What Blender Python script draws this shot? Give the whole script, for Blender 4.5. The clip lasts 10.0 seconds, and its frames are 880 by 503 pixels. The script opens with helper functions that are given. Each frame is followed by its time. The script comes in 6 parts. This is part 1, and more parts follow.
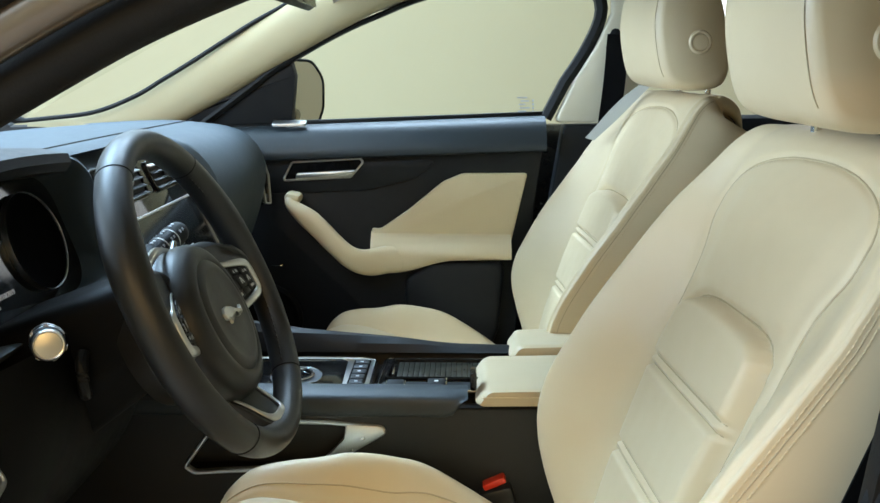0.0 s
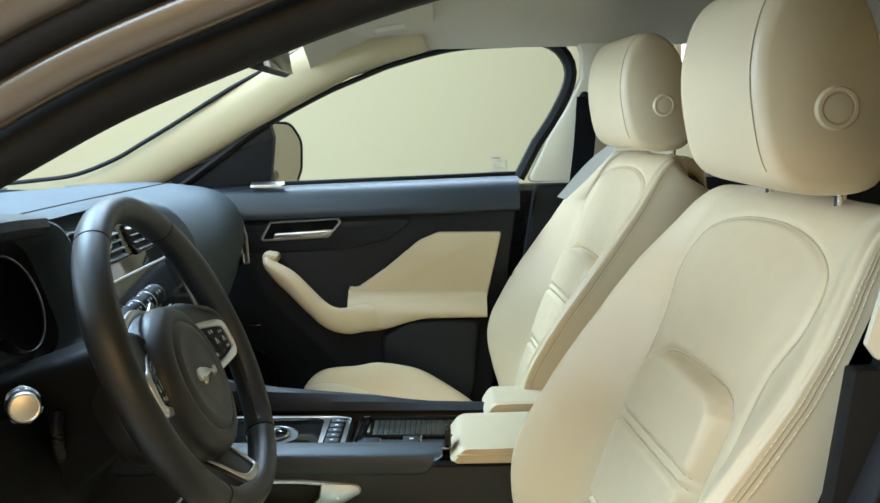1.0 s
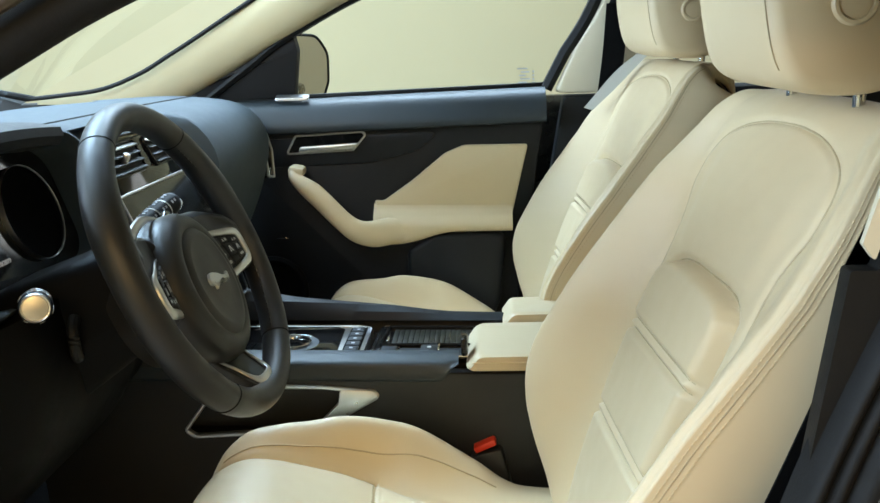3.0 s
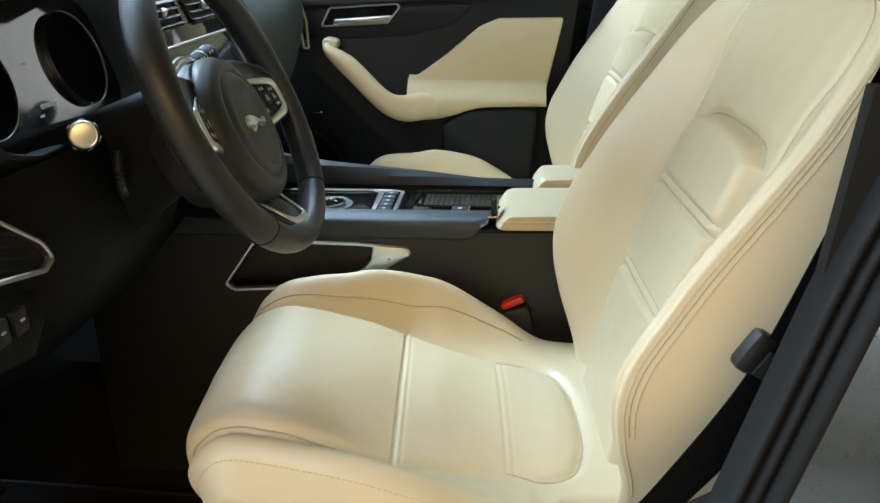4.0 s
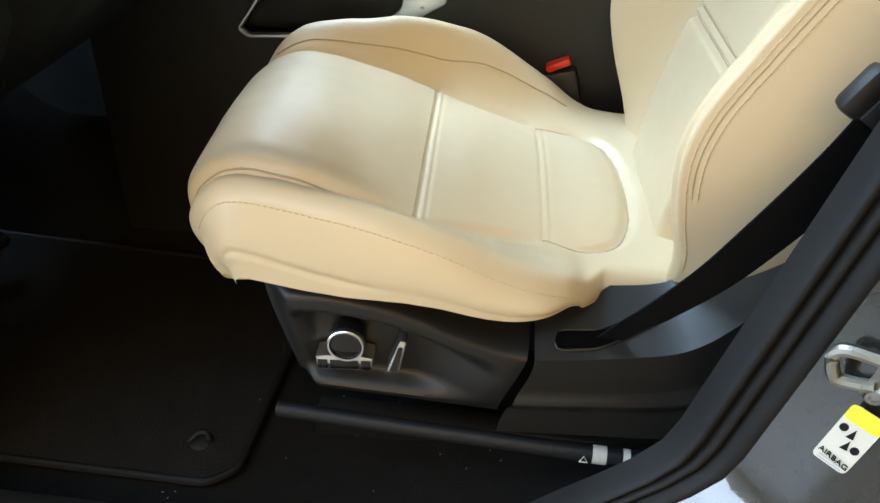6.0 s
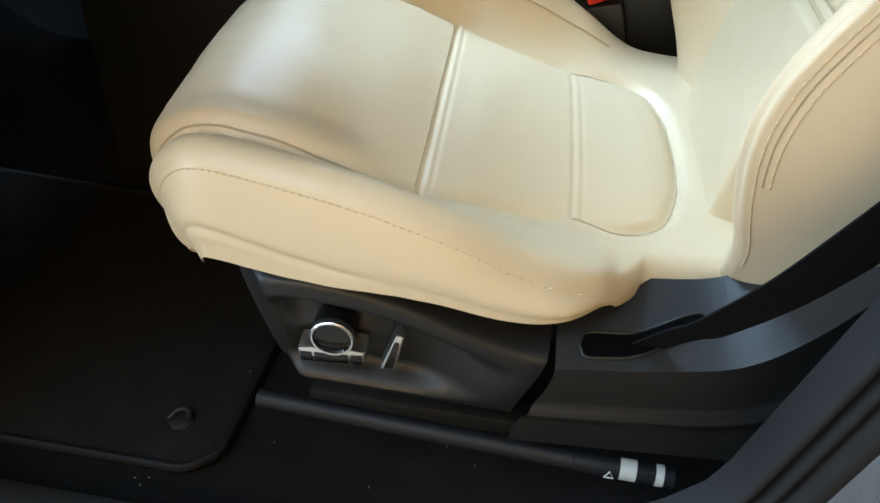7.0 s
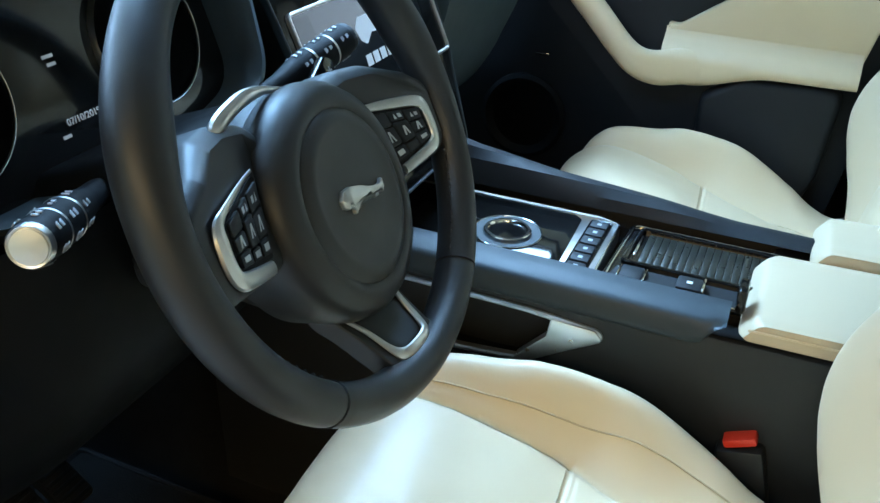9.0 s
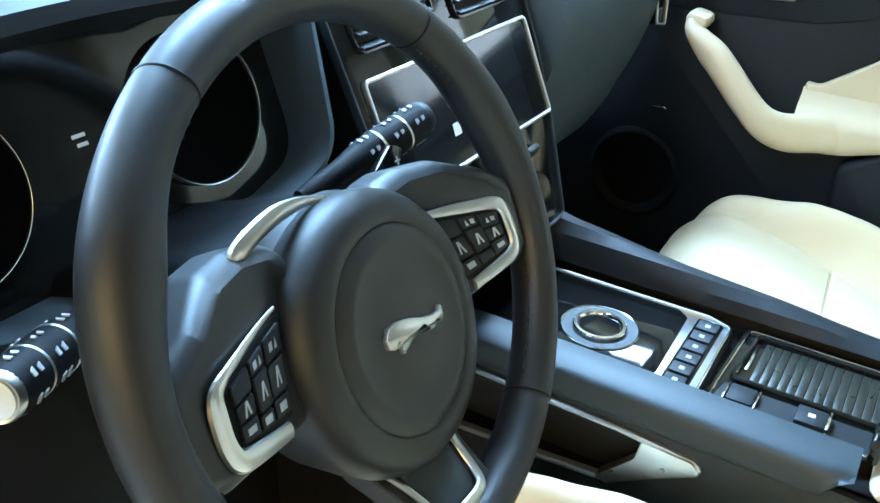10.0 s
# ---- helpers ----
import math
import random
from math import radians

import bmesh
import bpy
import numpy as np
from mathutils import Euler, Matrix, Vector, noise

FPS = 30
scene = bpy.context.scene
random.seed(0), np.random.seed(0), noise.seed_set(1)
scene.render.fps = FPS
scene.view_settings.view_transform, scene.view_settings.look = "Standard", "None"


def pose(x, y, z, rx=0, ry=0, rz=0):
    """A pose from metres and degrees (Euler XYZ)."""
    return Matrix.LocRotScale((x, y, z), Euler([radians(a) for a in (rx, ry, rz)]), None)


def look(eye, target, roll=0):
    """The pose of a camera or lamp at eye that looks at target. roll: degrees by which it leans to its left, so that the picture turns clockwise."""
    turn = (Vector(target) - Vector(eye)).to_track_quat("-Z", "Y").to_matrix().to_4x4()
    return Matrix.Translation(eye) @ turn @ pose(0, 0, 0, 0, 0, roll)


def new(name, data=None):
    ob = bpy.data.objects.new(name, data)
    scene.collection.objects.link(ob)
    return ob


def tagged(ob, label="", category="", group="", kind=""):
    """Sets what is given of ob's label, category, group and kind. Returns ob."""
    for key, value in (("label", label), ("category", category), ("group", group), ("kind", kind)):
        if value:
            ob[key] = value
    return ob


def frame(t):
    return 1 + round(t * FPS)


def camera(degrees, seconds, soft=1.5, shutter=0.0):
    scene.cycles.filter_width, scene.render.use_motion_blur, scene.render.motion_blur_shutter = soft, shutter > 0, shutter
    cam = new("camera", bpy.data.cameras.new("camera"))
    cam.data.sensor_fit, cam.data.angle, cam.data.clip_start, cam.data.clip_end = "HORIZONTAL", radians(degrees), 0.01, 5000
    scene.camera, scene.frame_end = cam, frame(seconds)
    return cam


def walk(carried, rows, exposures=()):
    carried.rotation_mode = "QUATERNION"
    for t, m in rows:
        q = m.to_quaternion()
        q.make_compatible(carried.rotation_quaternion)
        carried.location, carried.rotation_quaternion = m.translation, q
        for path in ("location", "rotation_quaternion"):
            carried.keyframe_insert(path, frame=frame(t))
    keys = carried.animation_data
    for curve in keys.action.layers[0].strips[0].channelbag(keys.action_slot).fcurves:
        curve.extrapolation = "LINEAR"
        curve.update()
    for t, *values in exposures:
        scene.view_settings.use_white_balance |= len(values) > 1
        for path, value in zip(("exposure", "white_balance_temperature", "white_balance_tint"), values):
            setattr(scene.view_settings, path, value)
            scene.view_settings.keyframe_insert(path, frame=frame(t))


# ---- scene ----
cam = camera(54.1, 10.0, soft=1.5)
PATH = [
    (0, (0.268, -1.235, 1.324), (0.213, 0.717, 0.895), -0.9),
    (0.5, (0.273, -1.255, 1.326), (0.256, 0.715, 0.98), -1.3),
    (1, (0.281, -1.261, 1.333), (0.27, 0.716, 1.031), -1.2),
    (1.5, (0.29, -1.266, 1.338), (0.28, 0.714, 1.056), -0.9),
    (2, (0.296, -1.253, 1.349), (0.271, 0.725, 1.057), -0.6),
    (3.5, (0.324, -1.275, 1.29), (0.165, 0.626, 0.69), -2.2),
    (4, (0.322, -1.302, 1.264), (0.132, 0.564, 0.571), -1.6),
    (4.5, (0.321, -1.311, 1.239), (0.105, 0.509, 0.439), -0.9),
    (5, (0.316, -1.301, 1.207), (0.097, 0.469, 0.302), -0.0),
    (5.5, (0.306, -1.277, 1.184), (0.083, 0.446, 0.195), 0.4),
    (7, (0.307, -1.077, 1.122), (0.016, 0.46, -0.123), 0.7),
    (7.5, (0.296, -1.018, 1.151), (-0.093, 0.493, -0.101), -0.0),
    (8, (0.31, -0.952, 1.238), (-0.236, 0.592, 0.089), -0.2),
    (8.5, (0.308, -0.901, 1.299), (-0.336, 0.683, 0.261), 0.7),
    (9, (0.288, -0.851, 1.33), (-0.396, 0.755, 0.353), 1.1),
    (9.5, (0.246, -0.792, 1.333), (-0.476, 0.812, 0.38), 1.4),
    (10, (0.252, -0.724, 1.35), (-0.653, 0.779, 0.39), 1.6),
]

EXPOSURES = [(0.0, -0.26, 6950, 14), (2.0, -0.14, 7100, 15), (3.5, -0.2, 7150, 14), (5.5, 0.0, 7100, 18), (7.0, -0.1, 6700, 17), (8.0, -0.18, 5950, 14), (8.5, -0.12, 5750, 12), (9.0, 0.08, 5500, 9), (9.5, 0.42, 5450, 8), (10.0, 0.80, 5700, 9)]
walk(cam, [(t, look(eye, target, roll)) for t, eye, target, roll in PATH], EXPOSURES)

# ---- light: a showroom with a tall daylit window wall ahead of the car and added overhead lamps ----
world = bpy.data.worlds.new("world")
scene.world = world
world.use_nodes = True
wn = world.node_tree.nodes
sky = wn.new("ShaderNodeTexSky")
sky.sky_type, sky.sun_disc, sky.sun_elevation, sky.sun_rotation = "NISHITA", False, radians(40), radians(250)
world.node_tree.links.new(sky.outputs["Color"], wn["Background"].inputs["Color"])
wn["Background"].inputs["Strength"].default_value = 0.10


def area_lamp(name, m, sx, sy, watts, colour):
    data = bpy.data.lights.new(name, "AREA")
    data.shape, data.size, data.size_y, data.energy, data.color = "RECTANGLE", sx, sy, watts, colour
    ob = new(name, data)
    ob.matrix_world = m
    return ob


# daylight in the tall window ahead and to the driver's side; added unseen overhead lamps, cool over the bonnet and
# seats, one warm
area_lamp("window_daylight", look((-4.85, -1.65, 2.05), (0.4, -1.2, 1.35)), 4.6, 2.0, 480, (0.52, 0.75, 1.0))
# overhead lamps added out of view to cool the pads and warm the flanks
area_lamp("ceiling_panel_light", look((-1.2, -2.6, 3.33), (-1.2, -2.6, 0.0)), 2.4, 1.2, 95, (0.50, 0.74, 1.0))
area_lamp("ceiling_panel_light", look((-1.25, 0.75, 3.33), (-0.75, 0.35, 0.0)), 1.4, 1.8, 340, (0.44, 0.71, 1.0))
area_lamp("ceiling_panel_light", look((0.6, -4.7, 3.33), (0.6, -4.2, 0.0)), 4.0, 0.9, 165, (1.0, 0.66, 0.25))
area_lamp("ceiling_panel_light", look((-0.1, 1.9, 3.30), (0.0, 0.35, 0.8)), 1.6, 0.8, 200, (0.50, 0.74, 1.0))



# ---- small mesh kit ----
def part(name, bm, material, parent=None, label="", sharp=35.0, kind=""):
    """One mesh object out of a bmesh, under a thing or a part."""
    me = bpy.data.meshes.new(name)
    bmesh.ops.recalc_face_normals(bm, faces=bm.faces)
    for f in bm.faces:
        f.smooth = True
    bm.to_mesh(me)
    bm.free()
    me.set_sharp_from_angle(angle=radians(sharp))
    me.materials.append(material)
    ob = new(name, me)
    ob.parent = parent
    if label:
        ob["label"] = label
    if kind:
        ob["kind"] = kind
    return ob


def thing(name, label, category, at=(0, 0, 0), group="", kind=""):
    ob = new(name)
    ob.empty_display_size = 0.05
    tagged(ob, label, category, group, kind)
    return ob


def sheet(rows, close_u=False, close_v=False, cap=False, bm=None):
    """Quads over a grid of points: rows along u, points along v."""
    bm = bm or bmesh.new()
    vs = [[bm.verts.new(p) for p in row] for row in rows]
    n, m = len(vs), len(vs[0])
    for i in range(n if close_u else n - 1):
        for j in range(m if close_v else m - 1):
            a, b, c, d = vs[i][j], vs[i][(j + 1) % m], vs[(i + 1) % n][(j + 1) % m], vs[(i + 1) % n][j]
            if len({a, b, c, d}) == 4:
                bm.faces.new((a, b, c, d))
    if cap:
        bm.faces.new(vs[0])
        bm.faces.new(vs[-1])
    return bm


def spline(points, n, closed=False):
    """n points along a smooth curve through the given ones, at even steps."""
    p = np.array(points, float)
    k = len(p)
    out = []
    segs = k if closed else k - 1
    for i in range(segs):
        if closed:
            a, b, c, d = p[i - 1], p[i], p[(i + 1) % k], p[(i + 2) % k]
        else:
            a, b, c, d = p[max(i - 1, 0)], p[i], p[i + 1], p[min(i + 2, k - 1)]
        for t in np.linspace(0, 1, 24, endpoint=False):
            out.append(0.5 * (2 * b + (c - a) * t + (2 * a - 5 * b + 4 * c - d) * t * t + (3 * b - a - 3 * c + d) * t ** 3))
    out.append(p[0] if closed else p[-1])
    out = np.array(out)
    s = np.r_[0, np.cumsum(np.linalg.norm(np.diff(out, axis=0), axis=1))]
    at = np.linspace(0, s[-1], n, endpoint=not closed)
    return np.stack([np.interp(at, s, out[:, q]) for q in range(out.shape[1])], 1)


def rounded(points, r, seg=5):
    """A 2D outline with its corners rounded; r may be one radius or one for each corner."""
    p = [np.array(q, float) for q in points]
    rs = r if isinstance(r, (list, tuple)) else [r] * len(p)
    out = []
    for i, b in enumerate(p):
        a, c = p[i - 1], p[(i + 1) % len(p)]
        u, v = (a - b) / np.linalg.norm(a - b), (c - b) / np.linalg.norm(c - b)
        half = math.acos(max(-1, min(1, float(u @ v)))) / 2
        d = min(rs[i] / max(math.tan(half), 1e-3), 0.49 * np.linalg.norm(a - b), 0.49 * np.linalg.norm(c - b))
        if d < 1e-5:
            out.append(b)
            continue
        s, e = b + u * d, b + v * d
        for t in np.linspace(0, 1, seg + 1):
            out.append((1 - t) ** 2 * s + 2 * t * (1 - t) * b + t * t * e)
    return out


def frame_of(o, u, v):
    """A map from local a, b, h to the world: origin, two in-plane directions and their normal."""
    o, u, v = Vector(o), Vector(u).normalized(), Vector(v).normalized()
    w = u.cross(v).normalized()
    return lambda a, b, h=0.0: o + u * a + v * b + w * h


def plate(outline, put, h0, h1, bevel=0.0, inset=None, seg=2, bm=None):
    """A slab with a 2D outline, from height h0 to h1, its upper rim eased by bevel."""
    bm = bm or bmesh.new()
    c = np.mean(np.array(outline), 0)
    rings = []
    steps = [(0, h0), (0, h1 - bevel)]
    for i in range(1, seg + 1):
        q = math.pi / 2 * i / seg
        steps.append((bevel * (1 - math.cos(q)), h1 - bevel + bevel * math.sin(q)))
    if bevel <= 0:
        steps = [(0, h0), (0, h1)]
    pts = np.array(outline, float)
    nx, pv = np.roll(pts, -1, 0), np.roll(pts, 1, 0)
    tang = nx - pv
    nrm = np.stack([-tang[:, 1], tang[:, 0]], 1)
    nrm /= np.maximum(np.linalg.norm(nrm, axis=1, keepdims=True), 1e-9)
    area = 0.5 * np.sum(pts[:, 0] * nx[:, 1] - nx[:, 0] * pts[:, 1])
    if area < 0:
        nrm = -nrm
    for off, h in steps:
        rings.append([put(*(p + n * off), h) for p, n in zip(pts, nrm)])
    return sheet(rings, close_v=True, cap=True, bm=bm)


def ring_plate(outline, put, h0, h1, width, lip=0.0, bm=None):
    """A frame of even width along a closed 2D outline (outline is its outer edge)."""
    pts = np.array(outline, float)
    nx, pv = np.roll(pts, -1, 0), np.roll(pts, 1, 0)
    tang = nx - pv
    nrm = np.stack([-tang[:, 1], tang[:, 0]], 1)
    nrm /= np.maximum(np.linalg.norm(nrm, axis=1, keepdims=True), 1e-9)
    if np.sum(pts[:, 0] * nx[:, 1] - nx[:, 0] * pts[:, 1]) < 0:
        nrm = -nrm
    e = min(width, h1 - h0) * 0.3
    prof = [(0, h0), (0, h1 - e), (e, h1), (width - e, h1), (width, h1 - e), (width, h0)]
    rings = [[put(*(p + n * off), h) for p, n in zip(pts, nrm)] for off, h in prof]
    return sheet(rings, close_u=True, close_v=True, bm=bm)


def tube(points, r, sides=10, closed=False, caps=True, bm=None, flat=1.0, up=(0, 0, 1)):
    """A round or flattened bar along a line of points; r one radius or one for each point."""
    p = [Vector(q) for q in points]
    n = len(p)
    rings = []
    up = Vector(up)
    for i, q in enumerate(p):
        d = (p[(i + 1) % n] - p[i - 1]) if closed else (p[min(i + 1, n - 1)] - p[max(i - 1, 0)])
        d.normalize()
        a = d.cross(up)
        a = a.normalized() if a.length > 1e-4 else d.orthogonal().normalized()
        b = a.cross(d).normalized()
        rr = r[i] if isinstance(r, (list, tuple, np.ndarray)) else r
        rings.append([q + (a * math.cos(t) + b * math.sin(t) * flat) * rr for t in np.linspace(0, 2 * math.pi, sides, endpoint=False)])
    return sheet(rings, close_u=closed, close_v=True, cap=caps and not closed, bm=bm)


def lathe(profile, put, sides=28, bm=None, cap=True):
    """A turned body: profile of (radius, height) about the local normal of put."""
    rings = [[put(r * math.cos(t), r * math.sin(t), h) for t in np.linspace(0, 2 * math.pi, sides, endpoint=False)] for r, h in profile]
    return sheet(rings, close_v=True, cap=cap, bm=bm)


def rbox(c, s, bevel=0.004, rot=None, seg=2, bm=None):
    """A box with eased edges: centre, full sizes and an optional turn (degrees about x, y, z)."""
    bm = bm or bmesh.new()
    m = pose(*c, *(rot or (0, 0, 0)))
    made = bmesh.ops.create_cube(bm, size=1.0, matrix=m @ Matrix.Diagonal((*s, 1)))
    if bevel > 0:
        edges = {e for v in made["verts"] for e in v.link_edges}
        bmesh.ops.bevel(bm, geom=list(edges), offset=min(bevel, 0.45 * min(s)), segments=seg, profile=0.5, affect="EDGES")
    return bm


def smoothstep(a, b, x):
    t = np.clip((np.asarray(x, float) - a) / (b - a), 0, 1)
    return t * t * (3 - 2 * t)


def letters(name, text, put, size, material, parent, depth=0.0004):
    """Raised lettering in the built-in font; put gives its lower left corner and its directions."""
    cu = bpy.data.curves.new(name, "FONT")
    cu.body, cu.size, cu.extrude = text, size, depth
    ob = new(name, cu)
    o, a, b = put(0, 0, 0), put(1, 0, 0), put(0, 1, 0)
    x, y = (a - o).normalized(), (b - o).normalized()
    z = x.cross(y)
    ob.matrix_world = Matrix(((x.x, y.x, z.x, o.x), (x.y, y.y, z.y, o.y), (x.z, y.z, z.z, o.z), (0, 0, 0, 1)))
    cu.materials.append(material)
    ob.parent = parent
    return ob


# ---- materials ----
def material(name, colour, rough=0.5, metal=0.0, grain=0.0, scale=200.0, vary=0.08, vary_scale=6.0, kind="noise", rough_vary=0.08, spec=0.5, coat=0.0, sheen=0.0, stretch=(1, 1, 1), dist=0.001):
    m = bpy.data.materials.new(name)
    m.use_nodes = True
    nt = m.node_tree
    b = nt.nodes["Principled BSDF"]
    b.inputs["Metallic"].default_value = metal
    b.inputs["Specular IOR Level"].default_value = spec
    b.inputs["Coat Weight"].default_value = coat
    b.inputs["Coat Roughness"].default_value = 0.05
    b.inputs["Sheen Weight"].default_value = sheen
    co = nt.nodes.new("ShaderNodeTexCoord")
    mp = nt.nodes.new("ShaderNodeMapping")
    mp.inputs["Scale"].default_value = stretch
    nt.links.new(co.outputs["Object"], mp.inputs["Vector"])
    big = nt.nodes.new("ShaderNodeTexNoise")
    big.inputs["Scale"].default_value, big.inputs["Detail"].default_value = vary_scale, 5.0
    nt.links.new(mp.outputs["Vector"], big.inputs["Vector"])
    mix = nt.nodes.new("ShaderNodeMix")
    mix.data_type = "RGBA"
    lo = [c * (1 - vary) for c in colour]
    hi = [min(c * (1 + vary), 1.0) for c in colour]
    mix.inputs["A"].default_value, mix.inputs["B"].default_value = (*lo, 1), (*hi, 1)
    nt.links.new(big.outputs["Fac"], mix.inputs["Factor"])
    nt.links.new(mix.outputs["Result"], b.inputs["Base Color"])
    rr = nt.nodes.new("ShaderNodeMapRange")
    rr.inputs["To Min"].default_value, rr.inputs["To Max"].default_value = max(rough - rough_vary, 0.02), min(rough + rough_vary, 1)
    mid = nt.nodes.new("ShaderNodeTexNoise")
    mid.inputs["Scale"].default_value, mid.inputs["Detail"].default_value = vary_scale * 7, 4.0
    nt.links.new(mp.outputs["Vector"], mid.inputs["Vector"])
    nt.links.new(mid.outputs["Fac"], rr.inputs["Value"])
    nt.links.new(rr.outputs["Result"], b.inputs["Roughness"])
    if grain > 0:
        if kind == "cells":
            fine = nt.nodes.new("ShaderNodeTexVoronoi")
            fine.feature = "DISTANCE_TO_EDGE"
            out = fine.outputs["Distance"]
        elif kind == "weave":
            fine = nt.nodes.new("ShaderNodeTexWave")
            fine.bands_direction = "DIAGONAL"
            out = fine.outputs["Fac"]
        else:
            fine = nt.nodes.new("ShaderNodeTexNoise")
            fine.inputs["Detail"].default_value = 3.0
            out = fine.outputs["Fac"]
        fine.inputs["Scale"].default_value = scale
        nt.links.new(mp.outputs["Vector"], fine.inputs["Vector"])
        bump = nt.nodes.new("ShaderNodeBump")
        bump.inputs["Strength"].default_value, bump.inputs["Distance"].default_value = grain, dist
        nt.links.new(out, bump.inputs["Height"])
        nt.links.new(bump.outputs["Normal"], b.inputs["Normal"])
    return m


def glow(name, colour, strength):
    m = bpy.data.materials.new(name)
    m.use_nodes = True
    b = m.node_tree.nodes["Principled BSDF"]
    b.inputs["Base Color"].default_value = (*colour, 1)
    b.inputs["Emission Color"].default_value = (*colour, 1)
    b.inputs["Emission Strength"].default_value = strength
    return m


def glass(name, tint=(0.9, 0.95, 0.93)):
    m = bpy.data.materials.new(name)
    m.use_nodes = True
    nt = m.node_tree
    b = nt.nodes["Principled BSDF"]
    b.inputs["Base Color"].default_value = (*tint, 1)
    b.inputs["Roughness"].default_value = 0.0
    b.inputs["Transmission Weight"].default_value = 1.0
    b.inputs["IOR"].default_value = 1.02
    return m


LEATHER = material("cream_leather", (0.60, 0.478, 0.302), 0.40, 0, 0.10, 900, 0.05, 5, "cells", 0.06, dist=0.0006)
# same cream leather, darkened in colour to offset strong light on the armrest
ARM_LEATHER_DIMMED = material("tan_cream_leather", (0.50, 0.395, 0.25), 0.46, 0, 0.10, 900, 0.05, 5, "cells", 0.06, dist=0.0006)
THREAD = material("cream_thread", (0.62, 0.49, 0.30), 0.7, 0, 0.3, 1500, 0.1, 60)
# darker tan that carries the crevice shade along the seat seams
SEAM_SHADE = material("tan_seam_thread", (0.42, 0.33, 0.20), 0.75, 0, 0.2, 1500, 0.1, 40)
BLACK_LEATHER = material("black_leather", (0.013, 0.0135, 0.0138), 0.43, 0, 0.12, 1000, 0.15, 8, "cells", 0.07, dist=0.0006)
BLACK_THREAD = material("black_thread", (0.02, 0.02, 0.02), 0.7)
SOFT_BLACK = material("soft_black_plastic", (0.0075, 0.0085, 0.0098), 0.54, 0, 0.15, 700, 0.15, 9, "cells", 0.08, spec=0.28, dist=0.0006)
DASH = material("dark_dash_skin", (0.048, 0.063, 0.072), 0.62, 0, 0.15, 600, 0.12, 6, "cells", 0.06, spec=0.22, dist=0.0007)
HARD_BLACK = material("hard_black_plastic", (0.0115, 0.0112, 0.0104), 0.46, 0, 0.2, 900, 0.15, 10, "noise", 0.08, spec=0.4, dist=0.0005)
PIANO = material("gloss_black_lacquer", (0.006, 0.006, 0.006), 0.07, 0, 0, 1, 0.2, 8, rough_vary=0.02, spec=0.4)
SATIN = material("satin_silver_trim", (0.62, 0.62, 0.61), 0.30, 1.0, 0.03, 400, 0.06, 12, rough_vary=0.06)
CHROME = material("bright_chrome", (0.75, 0.75, 0.74), 0.10, 1.0, 0, 1, 0.04, 12, rough_vary=0.04)
STEEL = material("zinc_steel", (0.36, 0.35, 0.31), 0.32, 1.0, 0.1, 200, 0.12, 40, rough_vary=0.1)
CARPET = material("black_carpet", (0.012, 0.0112, 0.0102), 0.98, 0, 0.9, 700, 0.4, 30, "noise", 0.03, spec=0.1, dist=0.004)
MAT = material("black_mat_pile", (0.015, 0.014, 0.0128), 0.98, 0, 0.9, 500, 0.35, 20, "noise", 0.03, spec=0.1, dist=0.004)
HEADLINER = material("grey_beige_headliner", (0.50, 0.46, 0.38), 0.9, 0, 0.3, 900, 0.05, 5)
PILLAR_TRIM = material("cream_pillar_trim", (0.60, 0.54, 0.40), 0.7, 0, 0.2, 700, 0.05, 5)
# the pillar trim again, with the windscreen pillar's shade mixed into its colour
A_TRIM_SHADED = material("beige_pillar_fabric", (0.45, 0.375, 0.222), 0.85, 0, 0.25, 800, 0.05, 5)
PAINT = material("grey_metallic_paint", (0.024, 0.022, 0.018), 0.28, 0.6, 0.02, 800, 0.08, 6, rough_vary=0.05, coat=1.0)
BRONZE = material("brown_grey_metallic_paint", (0.150, 0.115, 0.085), 0.32, 0.6, 0.02, 800, 0.08, 6, rough_vary=0.05, coat=1.0)
RUBBER = material("black_rubber_seal", (0.008, 0.0078, 0.0075), 0.6, 0, 0.25, 500, 0.2, 12, rough_vary=0.1, spec=0.22, dist=0.0008)
WEBBING = material("black_belt_webbing", (0.0045, 0.0045, 0.005), 0.85, 0, 0.6, 900, 0.2, 30, "weave", 0.05, spec=0.12)
RED = material("red_button_plastic", (0.62, 0.035, 0.012), 0.35, 0, 0.03, 300, 0.06, 30)
WHITE_MARK = material("white_print", (0.75, 0.76, 0.76), 0.5)
GREY_MARK = material("grey_print", (0.35, 0.36, 0.37), 0.5)
LABEL_WHITE = material("white_label", (0.55, 0.53, 0.46), 0.45, 0, 0, 1, 0.05, 40)
LABEL_YELLOW = material("yellow_label", (0.78, 0.58, 0.03), 0.45, 0, 0, 1, 0.05, 40)
LABEL_BLACK = material("black_print", (0.005, 0.005, 0.005), 0.6, spec=0.2)
DIAL_SLOT_BLACK = material("black_dial_face", (0.0025, 0.0025, 0.0025), 0.9, spec=0.02)
PAPER = material("grey_paper_tag", (0.30, 0.285, 0.24), 0.75, 0, 0.1, 300, 0.06, 20)
WALL = material("cream_wall_paint", (0.47, 0.390, 0.232), 0.85, 0, 0.15, 60, 0.03, 1.2)
TILE = material("grey_floor_tile", (0.42, 0.40, 0.36), 0.3, 0, 0.05, 30, 0.06, 1.5)
CEILING = material("white_ceiling_paint", (0.75, 0.72, 0.64), 0.9, 0, 0.1, 60, 0.03, 1.5)
